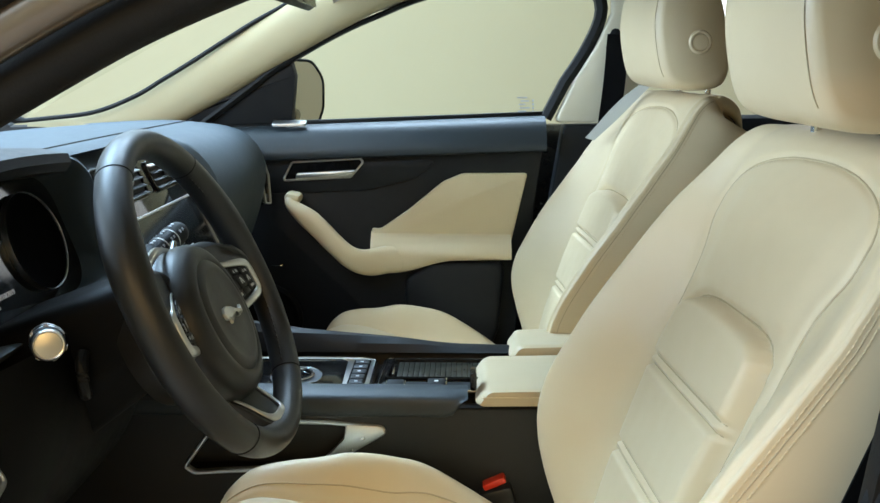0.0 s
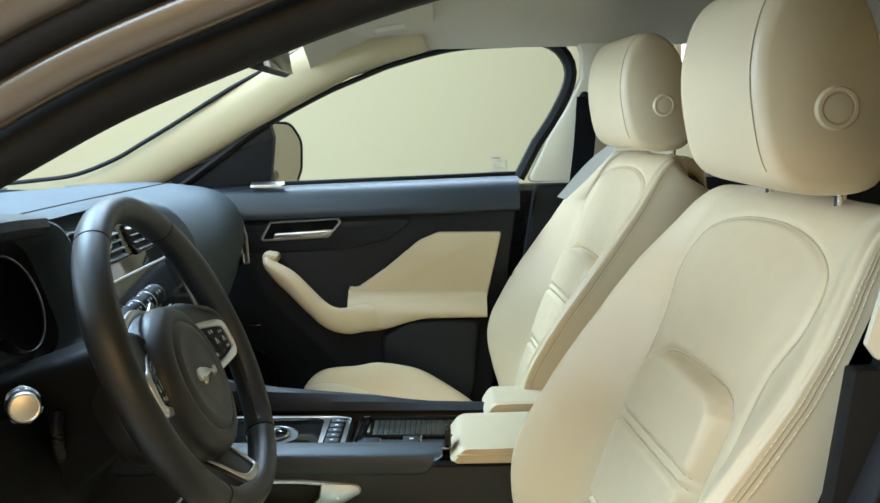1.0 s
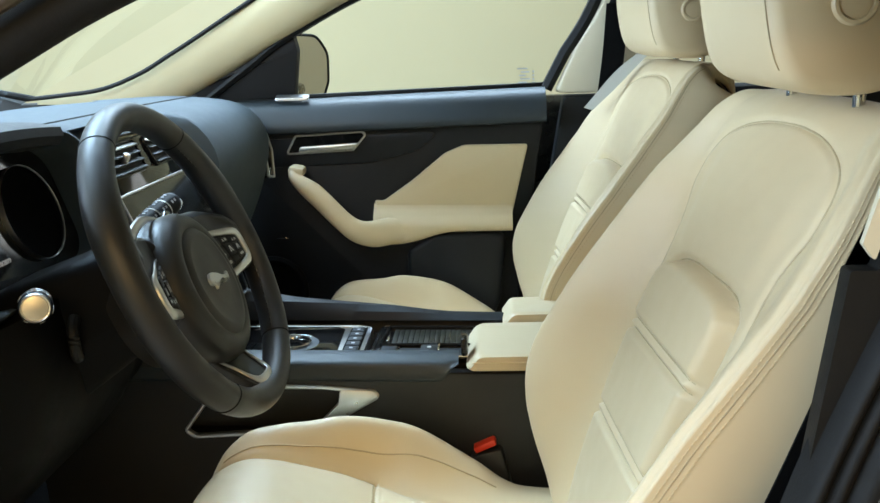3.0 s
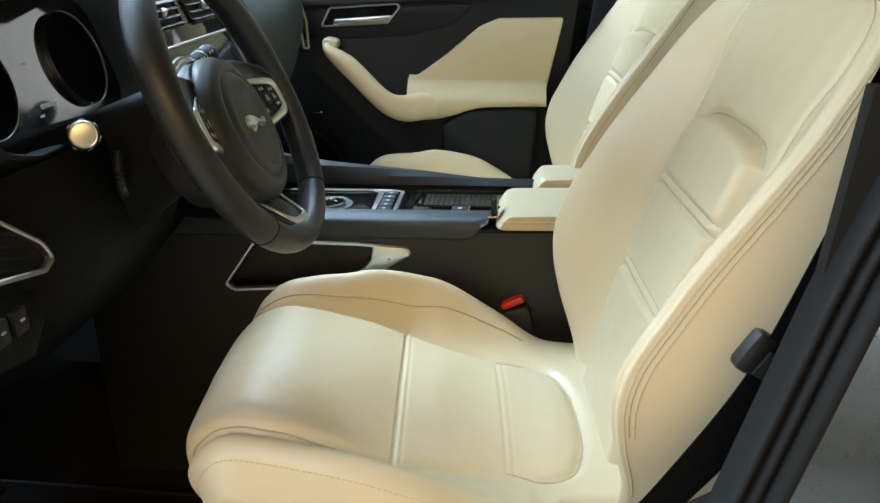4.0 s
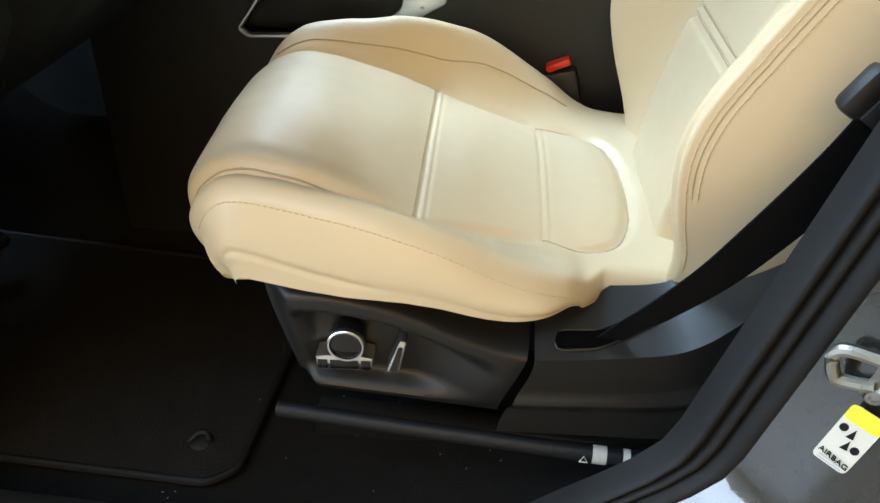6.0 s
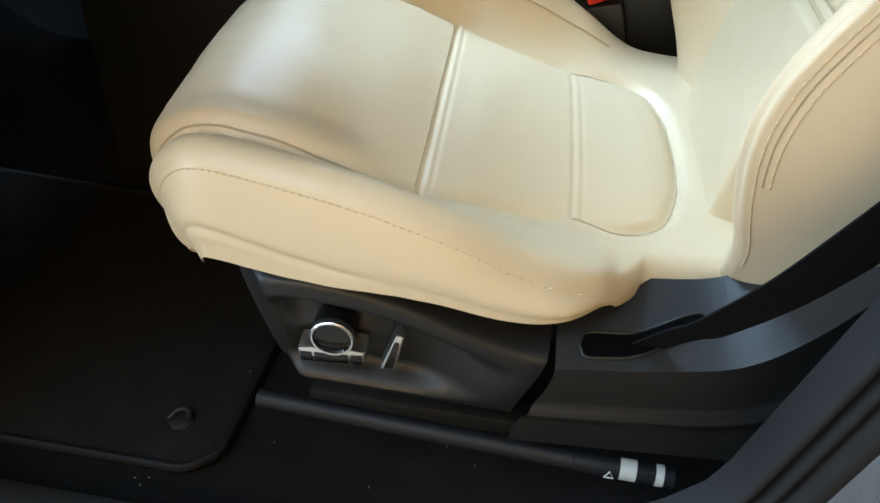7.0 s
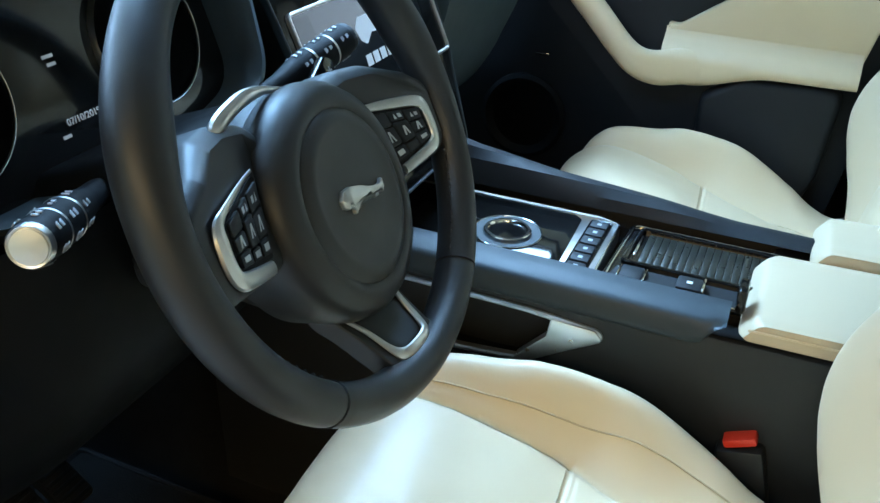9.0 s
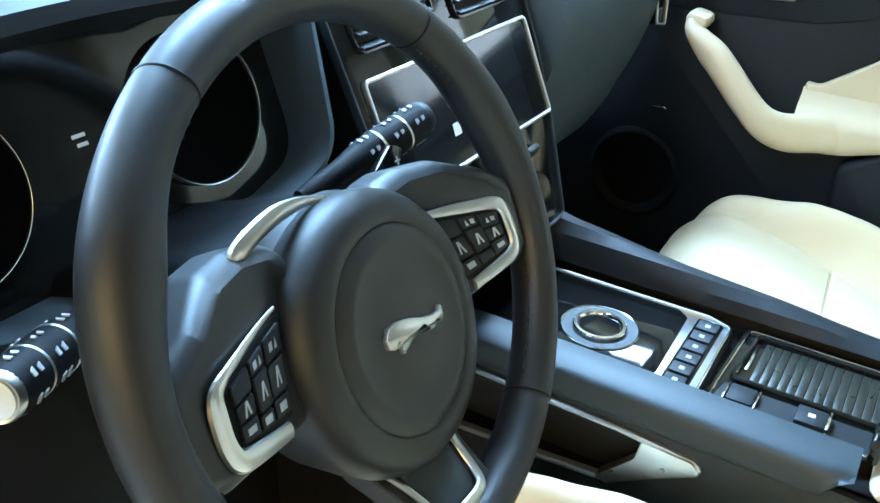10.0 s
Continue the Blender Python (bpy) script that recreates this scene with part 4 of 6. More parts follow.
# ---- steering column shroud ----
def column():
    c = thing("steering_column", "dark plastic steering column shroud", "steering column")
    rings = []
    for k in np.linspace(0, 1, 16):
        o = Vector((-0.048, -0.385, 1.085)).lerp(Vector((-0.24, -0.385, 1.00)), k)
        hw = 0.060 + 0.022 * k
        top, bot = 0.040 + 0.015 * k, 0.075 + 0.05 * k
        out = rounded([(-hw, -bot * 0.45), (-hw * 0.95, top), (hw * 0.95, top), (hw, -bot * 0.45), (hw * 0.62, -bot), (-hw * 0.62, -bot)], 0.022, 5)
        rings.append([o + Vector((-0.12 * b, a, b)) for a, b in out])
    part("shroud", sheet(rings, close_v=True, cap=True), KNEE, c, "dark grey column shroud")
    part("ignition_lever", tube(spline([(-0.10, -0.452, 1.055), (-0.098, -0.463, 1.045), (-0.098, -0.462, 1.022), (-0.102, -0.452, 1.012)], 12), 0.006, 10), SOFT_BLACK, c, "black adjuster lever")
    return c


column()


# ---- dashboard ----
def dash_section(y):
    """The dash profile in x-z at a given place across the car."""
    bow = 0.03 * (abs(y - 0.03) / 0.7) ** 2
    mid = float(smoothstep(-0.205, -0.175, y)) * (1 - float(smoothstep(0.160, 0.190, y)))
    pod = 1 - float(smoothstep(-0.24, -0.17, y))
    f = -0.150 + 0.3 * bow - 0.085 * mid - 0.20 * pod * float(smoothstep(-0.60, -0.585, y))
    top = 1.205 + 0.006 * math.cos(y * 2)
    lip = float(smoothstep(-0.20, -0.10, y))
    return [(-0.86, 1.175), (-0.70, 1.195), (-0.50, top), (-0.34, top + 0.006), (-0.255, top + 0.002), (f - 0.045, top - 0.012), (f - 0.008, 1.165), (f + 0.008, 1.120), (f - 0.002, 1.06), (f - 0.022, 1.00), (f - 0.045, 0.95), (f - 0.07, 0.90), (f - 0.12, 0.84), (f - 0.22, 0.80), (f - 0.40, 0.79)]


def dashboard():
    d = thing("dashboard", "dark soft-skinned dashboard with silver-edged air vents", "dashboard")
    rows = []
    for y in np.linspace(-0.695, 0.60, 90):
        e = float(smoothstep(0.53, 0.60, y)) * 0.05
        rows.append([Vector((x - e * (1 if x > -0.5 else 0), y, z)) for x, z in spline(dash_section(y), 60)])
    part("upper_skin", sheet(rows), DASH, d, "dark grey grained dash skin", sharp=50)
    # edge seam along the top
    part("top_seam", tube([Vector((-0.300, y, 1.2165 + 0.006 * (math.cos(y * 2) - 1))) for y in np.linspace(-0.10, 0.58, 40)], 0.0022, 6), RUBBER, d)
    # passenger end vent in a silver frame
    pv = frame_of((-0.150, 0.552, 1.085), (0.25, 1, 0), (-0.10, 0, 1))
    o = rounded([(-0.018, -0.045), (0.006, -0.050), (0.016, 0.010), (0.004, 0.050), (-0.018, 0.046)], 0.006)
    v = part("end_vent", plate(o, pv, -0.02, 0.004), PIANO, d, "black end air vent")
    part("vent_frame", ring_plate(o, pv, 0.0, 0.008, 0.0035), SATIN, v, "silver vent frame")
    return d


dash = dashboard()


def centre_stack():
    c = thing("centre_stack", "gloss black centre stack with a touch screen and vents", "centre stack")
    # plane of the screen, leaning back at the top
    put = frame_of((-0.158, -0.006, 1.070), (0, 1, 0), (-0.42, 0, 1))
    o = rounded([(-0.170, 0.136), (0.170, 0.136), (0.165, 0.02), (0.152, -0.062), (0.118, -0.170), (-0.118, -0.170), (-0.152, -0.062), (-0.165, 0.02)], 0.016)
    back = part("fascia", plate(o, put, -0.05, 0.006, 0.004), PIANO, c, "gloss black fascia")
    part("fascia_edge", ring_plate(o, put, 0.0, 0.0085, 0.003), SLATE, back, "thin dark edge")
    so = rounded([(-0.146, 0.052), (0.146, 0.052), (0.146, -0.052), (-0.146, -0.052)], 0.006)
    scr = part("screen", plate(so, put, 0.0, 0.0075), SCREEN, c, "dark touch screen, switched on")
    part("screen_frame", ring_plate(rounded([(-0.150, 0.056), (0.150, 0.056), (0.150, -0.056), (-0.150, -0.056)], 0.008), put, 0.0, 0.011, 0.004), SATIN, scr, "silver screen frame")
    # plain marks on the screen in place of a logo
    cat = rounded([(-0.046, 0.006), (-0.050, 0.020), (-0.038, 0.030), (-0.012, 0.030), (0.006, 0.018), (0.030, 0.022), (0.034, 0.014), (0.012, 0.006), (-0.020, 0.010), (-0.036, 0.000)], 0.004, 3)
    part("screen_mark", plate([(a + 0.008, b - 0.004) for a, b in cat], put, 0.0074, 0.0080), SCREEN_MARK, scr)
    for k in range(6):
        part("screen_mark", plate([(-0.042 + 0.016 * k, -0.026), (-0.030 + 0.016 * k, -0.026), (-0.029 + 0.016 * k, -0.014), (-0.041 + 0.016 * k, -0.014)], put, 0.0074, 0.0080), SCREEN_MARK, scr)
    # side display strips
    for a in (-0.128, 0.128):
        part("screen_strip", plate(rounded([(a - 0.014, 0.048), (a + 0.014, 0.048), (a + 0.014, -0.048), (a - 0.014, -0.048)], 0.003), put, 0.0074, 0.0079), PIANO, scr)
    # twin vents above the screen
    for a in (-0.080, 0.080):
        vo = rounded([(a - 0.066, 0.126), (a + 0.066, 0.126), (a + 0.062, 0.076), (a - 0.062, 0.076)], 0.012)
        vent = part("air_vent", plate(vo, put, 0.0, 0.0070), LABEL_BLACK, c, "black louvred air vent")
        part("vent_frame", ring_plate(vo, put, 0.0, 0.010, 0.003), PIANO, vent, "gloss black vent frame")
        for k in range(4):
            part("louvre", rbox(put(a, 0.084 + 0.0115 * k, 0.008), (0.014, 0.118, 0.0022), 0.0008, (0, 12, 0)), SATIN if k == 3 else SOFT_BLACK, vent)
        part("vane_knob", rbox(put(a, 0.100, 0.013), (0.010, 0.010, 0.016), 0.003, (0, 24, 0)), SATIN, vent, "silver vane knob")
    # climate switches
    for k in range(7):
        part("switch", rbox(put(-0.084 + 0.028 * k, -0.083, 0.008), (0.008, 0.024, 0.014), 0.002, (0, 24, 0)), SOFT_BLACK, c)
    for a in (-0.066, 0.066):
        f = frame_of(put(a, -0.122, 0.004), (0, 1, 0), (-0.42, 0, 1))
        dial = part("dial", lathe([(0.021, 0.0), (0.021, 0.012), (0.018, 0.015), (0.012, 0.0155)], f, 32), PIANO, c, "black temperature dial")
        part("dial_ring", lathe([(0.0225, 0.0), (0.0225, 0.006), (0.0205, 0.007)], f, 32), SATIN, dial, "silver ring")
    return c


centre_stack()


def cluster():
    """The instrument pod: a hooded oval tube with a lit display and two ringed dials."""
    c = thing("instrument_cluster", "instrument cluster in a dark hooded pod, display lit", "instrument cluster")
    put = frame_of((-0.215, -0.385, 1.130), (0, 1, 0), (-0.30, 0, 1))
    oval = rounded([(-0.170, -0.058), (-0.165, 0.066), (-0.10, 0.084), (0.10, 0.084), (0.165, 0.066), (0.170, -0.058), (0.11, -0.074), (-0.11, -0.074)], 0.045, 8)
    rings = []
    for k, h in ((1.0, 0.0), (1.01, 0.02), (1.03, 0.036), (1.06, 0.042), (1.10, 0.040), (1.16, 0.028), (1.22, 0.0), (1.27, -0.05)):
        rings.append([put(a * k, b * k, h * (1.0 + 0.25 * (1 if b > 0 else -0.45) * min(abs(b) / 0.05, 1))) for a, b in oval])
    part("pod", sheet(rings, close_v=True), DASH, c, "dark moulded pod")
    disp = part("display", plate(oval, put, -0.01, 0.001), SCREEN, c, "dark glass display, lit")
    for a in (-0.118, 0.084):
        f = lambda p, q, h, a=a: put(a + p, q + 0.004, h)
        dial = part("dial_face", lathe([(0.056, 0.0), (0.056, 0.006), (0.052, 0.004), (0.004, 0.003)], f, 48), DIAL_SLOT_BLACK, c, "round black dial")
        part("dial_ring", lathe([(0.0564, 0.0), (0.0570, 0.008), (0.0567, 0.0088), (0.0562, 0.0084), (0.0560, 0.004)], f, 56, cap=False), SATIN, dial, "thin silver dial ring")
    letters("date_lettering", "07/10/2019", lambda a, b, h: put(-0.022 + a, -0.038 + b, 0.0016 + h), 0.0075, SCREEN_MARK, disp)
    for a, b, wdt in ((-0.020, 0.012, 0.010), (-0.018, 0.006, 0.008), (-0.030, -0.046, 0.008)):
        part("display_mark", plate([(a, b), (a + wdt, b), (a + wdt, b + 0.0025), (a, b + 0.0025)], put, 0.0009, 0.0015), SCREEN_MARK, disp)
    # visor slab over the pod
    rows = []
    for y in np.linspace(-0.62, -0.292, 30):
        k = (y + 0.62) / 0.328
        z = 1.222 + 0.018 * math.sin(k * 2.4)
        rows.append([Vector(p) for p in [(-0.45, y, z + 0.004), (-0.30, y, z + 0.006), (-0.20, y, z + 0.004), (-0.168 - 0.02 * (1 - k), y, z - 0.002), (-0.165 - 0.02 * (1 - k), y, z - 0.012), (-0.172 - 0.02 * (1 - k), y, z - 0.022), (-0.22, y, z - 0.030), (-0.30, y, z - 0.034)]])
    bm = sheet(rows)
    part("visor", bm, SOFT_BLACK, c, "dark visor slab over the dials")
    ends = rows[-1]
    bm = bmesh.new()
    bm.faces.new([bm.verts.new(p) for p in ends])
    part("visor_end", bm, SOFT_BLACK, c)
    return c


cluster()


def driver_vent():
    """The outer vent at the driver's end of the dash, with a light switch block below it."""
    v = thing("driver_end_panel", "black dash end panel with a silver-rimmed air vent", "dash panel")
    put = frame_of((-0.128, -0.666, 1.012), (0.10, 1, -0.36), (-0.25, 0.05, 1))
    o = rounded([(-0.070, 0.045), (0.030, 0.043), (0.082, 0.022), (0.092, 0.004), (0.070, -0.010), (-0.070, -0.030)], 0.012)
    body = part("air_vent", plate(o, put, -0.03, 0.0), LABEL_BLACK, v, "black louvred air vent")
    part("vent_frame", ring_plate(o, put, -0.01, 0.007, 0.005), SATIN, body, "satin silver vent frame")
    for k in range(4):
        part("louvre", plate([(-0.066, 0.030 - 0.013 * k), (0.066 - 0.004 * k, 0.026 - 0.011 * k), (0.066 - 0.004 * k, 0.029 - 0.011 * k), (-0.066, 0.033 - 0.013 * k)], put, -0.006, 0.002), SOFT_BLACK, body)
    part("vane_knob", rbox(put(-0.010, 0.014, 0.006), (0.012, 0.030, 0.014), 0.004), SATIN, body, "silver vane knob")
    lo = rounded([(-0.075, -0.042), (0.062, -0.022), (0.052, -0.055), (0.020, -0.088), (-0.075, -0.105)], 0.010)
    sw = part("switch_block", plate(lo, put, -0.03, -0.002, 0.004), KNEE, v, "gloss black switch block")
    for a, b in ((-0.045, -0.068), (-0.015, -0.062), (0.015, -0.052)):
        part("switch", rbox(put(a, b, -0.004), (0.012, 0.022, 0.024), 0.003), SOFT_BLACK, sw)
        part("switch_mark", rbox(put(a, b, 0.0028), (0.002, 0.006, 0.0020), 0.0005), GREY_MARK, sw)
    return v


driver_vent()


# ---- knee panel and footwell ----
def knee_panel():
    k = thing("knee_panel", "matt black lower dash and knee panel", "dash panel")
    rows = []
    for y in np.linspace(-0.69, -0.115, 60):
        swell = float(smoothstep(-0.64, -0.50, y)) * (1 - float(smoothstep(-0.30, -0.19, y)))
        line = [(-0.185 + 0.070 * swell, 1.055 + 0.02 * swell), (-0.165 + 0.058 * swell, 1.00), (-0.165 + 0.048 * swell, 0.94), (-0.178 + 0.030 * swell, 0.885), (-0.215 + 0.018 * swell, 0.84), (-0.28, 0.805), (-0.42, 0.79)]
        rows.append([Vector((x, y, z)) for x, z in spline(line, 32)])
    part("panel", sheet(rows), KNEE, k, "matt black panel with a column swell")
    for j in range(4):
        part("vent_slit", rbox((-0.128 - 0.004 * j, -0.505 + 0.006 * j, 0.935 - 0.003 * j), (0.004, 0.002, 0.016), 0.0006, (0, 20, 0)), LABEL_BLACK, k)
    return k


knee_panel()


# ---- centre console ----
def console_top(x):
    """Height of the driver-side top edge along the console."""
    return 0.873 - 0.014 * x


def far_wall(x):
    return float(np.interp(x, [-0.30, -0.16, -0.075, 0.005, 0.045, 0.16, 0.254, 0.34, 0.45], [0.99, 0.945, 0.913, 0.901, 0.8965, 0.884, 0.872, 0.869, 0.867]))


def centre_console():
    c = thing("centre_console", "black centre console with satin silver and gloss trims", "centre console")
    # near flank, with the open pocket cut through
    pocket = rounded([(-0.082, 0.838), (0.075, 0.834), (0.152, 0.826), (0.158, 0.815), (0.110, 0.790), (0.075, 0.764), (0.0, 0.758), (-0.122, 0.752), (-0.138, 0.764)], [0.02, 0.01, 0.012, 0.014, 0.02, 0.02, 0.01, 0.016, 0.014], 6)
    outer = rounded([(-0.36, 0.895), (-0.10, 0.862), (0.27, 0.848), (0.60, 0.846), (0.60, 0.42), (-0.36, 0.42)], 0.004, 3)
    bm = bmesh.new()
    for h in (0.0, 0.006):
        put = lambda a, b: Vector((a, -0.104 + h + 0.02 * float(smoothstep(0.84, 0.42, b)) * 0 , b))
        vo = [bm.verts.new(put(*p)) for p in outer]
        vi = [bm.verts.new(put(*p)) for p in pocket]
        edges = [bm.edges.new((r[i], r[(i + 1) % len(r)])) for r in (vo, vi) for i in range(len(r))]
        bmesh.ops.triangle_fill(bm, edges=edges, use_beauty=True)
    flank = part("near_flank", bm, HARD_BLACK, c, "black grained console flank", sharp=30)
    part("pocket_lining", sheet([[Vector((a, -0.104 + h, b)) for a, b in pocket] for h in (0.0, 0.07)], close_v=True, cap=False), LABEL_BLACK, c, "dark pocket lining")
    bm = bmesh.new()
    bm.faces.new([bm.verts.new((a, -0.034, b)) for a, b in pocket])
    part("pocket_back", bm, CARPET, c)
    part("pocket_frame", ring_plate([(a, b) for a, b in pocket], lambda a, b, h: Vector((a, -0.104 - h, b)), -0.004, 0.005, 0.006), SATIN, c, "satin silver pocket frame")
    lip = rounded([(0.100, 0.8290), (0.148, 0.8262), (0.158, 0.8150), (0.112, 0.7885), (0.073, 0.7640), (0.060, 0.7680), (0.096, 0.8060)], [0.004, 0.008, 0.010, 0.01, 0.004, 0.004, 0.01])
    part("pocket_lip", plate(lip, lambda a, b, h: Vector((a, -0.104 - h, b)), -0.006, 0.0065, 0.002), SATIN, c, "satin silver pocket corner")
    part("far_flank", rbox((0.12, 0.125, 0.64), (0.96, 0.012, 0.44), 0.003), HARD_BLACK, c)
    # padded driver-side rail
    rail = []
    for x in np.linspace(-0.36, 0.272, 60):
        zt = console_top(x)
        e = float(smoothstep(0.272, 0.245, x))
        out = spline([(-0.062, zt), (-0.078, zt + 0.0005), (-0.094, zt - 0.002), (-0.1025, zt - 0.007), (-0.106, zt - 0.018 * e - 0.004), (-0.105, zt - 0.028 * e - 0.004), (-0.100, zt - 0.032 * e - 0.002)], 24)
        rail.append([Vector((x, y, z)) for y, z in out])
    r = part("padded_rail", sheet(rail), SLATE, c, "stitched dark leather rail")
    line = [Vector((x, -0.094, console_top(x) - 0.0035)) for x in np.linspace(-0.2, 0.245, 40)]
    part("stitching", stitches(line, [Vector((0, -0.5, 0.85))] * 40, 0.004, 0.0025, 0.0005), BLACK_THREAD, r, "dark thread stitching", kind="stuff")
    # passenger-side wall, higher towards the dash
    wall = []
    for x in np.linspace(-0.36, 0.42, 60):
        zt = far_wall(x)
        out = spline([(0.088, console_top(x) - 0.004), (0.090, zt - 0.010), (0.097, zt), (0.112, zt + 0.001), (0.126, zt - 0.008), (0.130, zt - 0.05), (0.131, 0.60)], 24)
        wall.append([Vector((x, y, z)) for y, z in out])
    part("far_rail", sheet(wall), SOFT_BLACK, c, "dark padded rail beside the passenger")
    # top plates
    tilt = lambda x: console_top(x) - 0.014
    top = lambda a, b, h=0.0: Vector((a, b, tilt(a) + h))
    sel = rounded([(-0.20, -0.060), (0.100, -0.060), (0.128, -0.052), (0.128, 0.074), (0.100, 0.084), (-0.20, 0.084)], 0.008)
    part("selector_frame", plate(sel, top, -0.02, 0.001, 0.001), SATIN, c, "satin silver console frame")
    part("frame_edge", ring_plate(sel, top, 0.0, 0.0035, 0.0022), CHROME, c, "thin chrome edge")
    gl = rounded([(-0.195, -0.054), (0.068, -0.054), (0.086, -0.044), (0.082, 0.068), (0.070, 0.078), (-0.195, 0.078)], 0.008)
    part("gloss_panel", plate(gl, top, -0.02, 0.0022, 0.0008), PIANO, c, "gloss black selector panel")
    ring = lambda a, b, h=0.0: Vector((0.012 + a * 0.98, -0.004 + b * 0.96, tilt(0.012 + a * 0.98) + h))
    part("selector_plate", lathe([(0.041, 0.0), (0.041, 0.0026), (0.0400, 0.0034), (0.030, 0.0030)], ring, 44), SLATE, c, "dark satin selector surround")
    part("surround_edge", lathe([(0.0405, 0.0026), (0.0420, 0.0026), (0.0420, 0.0036), (0.0412, 0.0040), (0.0402, 0.0036)], ring, 48, cap=False), CHROME, c, "thin chrome edge")
    knob = part("rotary_selector", lathe([(0.0285, 0.003), (0.0285, 0.0062), (0.0272, 0.0074), (0.0240, 0.0074), (0.0225, 0.0060), (0.0218, 0.0040), (0.010, 0.0036)], ring, 44), CHROME, c, "chrome rotary gear selector")
    part("selector_face", lathe([(0.0217, 0.0030), (0.0214, 0.0046), (0.008, 0.0050)], ring, 40), PIANO, knob, "gloss black centre")
    # mode switch strip
    strip = rounded([(0.092, -0.060), (0.119, -0.060), (0.119, 0.074), (0.092, 0.074)], 0.004)
    st = part("switch_strip", plate(strip, top, 0.0, 0.0022, 0.0006), PIANO, c, "black switch strip")
    for k in range(6):
        y0 = -0.056 + 0.0213 * k
        part("switch", plate(rounded([(0.095, y0), (0.116, y0), (0.116, y0 + 0.0175), (0.095, y0 + 0.0175)], 0.0015, 2), top, 0.0, 0.0048, 0.001), SOFT_BLACK, st)
        part("switch_mark", plate([(0.103, y0 + 0.006), (0.108, y0 + 0.006), (0.108, y0 + 0.011), (0.103, y0 + 0.011)], top, 0.0047, 0.0050), GREY_MARK, st)
    # cup-holder bay with a tambour lid
    bay = rounded([(0.134, -0.060), (0.36, -0.060), (0.36, 0.086), (0.140, 0.086)], 0.010)
    part("bay_surround", plate(bay, top, -0.02, 0.0006), PIANO, c, "gloss black bay surround")
    lid_o = rounded([(0.146, -0.014), (0.350, -0.014), (0.350, 0.076), (0.152, 0.076)], 0.010)
    part("lid_frame", ring_plate(lid_o, top, -0.004, 0.0060, 0.006), PIANO, c, "gloss black raised rim")
    part("bay_edge", ring_plate(rounded([(0.137, -0.057), (0.36, -0.057), (0.36, 0.083), (0.143, 0.083)], 0.010), top, 0.0, 0.0030, 0.0022), CHROME, c, "thin chrome edge")
    lid = part("tambour_lid", plate(rounded([(0.152, -0.008), (0.345, -0.008), (0.345, 0.070), (0.157, 0.070)], 0.008), top, -0.006, -0.0005), PIANO, c, "ribbed black sliding lid")
    for k in range(21):
        x = 0.168 + 0.0083 * k
        part("slat", rbox((x, 0.031, tilt(x) + 0.0000), (0.0076, 0.074, 0.0020), 0.0008), RIB, lid)
    part("lid_grip", rbox((0.158, 0.033, tilt(0.158) + 0.002), (0.0035, 0.050, 0.004), 0.001), CHROME, lid, "chrome grip bar")
    # parking brake and window tray
    tray = rounded([(0.140, -0.053), (0.285, -0.053), (0.285, -0.020), (0.146, -0.020)], 0.004)
    part("switch_tray", plate(tray, top, 0.0, 0.0016), SOFT_BLACK, c, "dark switch tray")
    part("drive_switch", rbox((0.165, -0.037, tilt(0.165) + 0.004), (0.024, 0.026, 0.007), 0.0015), SOFT_BLACK, c, "black rocker switch")
    for dx in (-0.014, 0.014):
        part("switch_trim", rbox((0.165 + dx, -0.037, tilt(0.165) + 0.003), (0.002, 0.028, 0.007), 0.0006), CHROME, c)
    brake = part("parking_brake_switch", rbox((0.226, -0.037, tilt(0.226) + 0.005), (0.026, 0.026, 0.010), 0.002), SOFT_BLACK, c, "black parking brake switch")
    part("switch_trim", rbox((0.2405, -0.037, tilt(0.24) + 0.006), (0.003, 0.028, 0.010), 0.001), CHROME, brake, "chrome edge")
    part("switch_mark", rbox((0.226, -0.037, tilt(0.226) + 0.0101), (0.006, 0.005, 0.0006), 0.0002), WHITE_MARK, brake)
    part("tray_chrome", rbox((0.215, -0.0565, tilt(0.215) + 0.001), (0.15, 0.002, 0.003), 0.0006), CHROME, c)
    part("deck", rbox((0.0, 0.012, 0.80), (0.72, 0.19, 0.08), 0.002), HARD_BLACK, c)
    return c


centre_console()


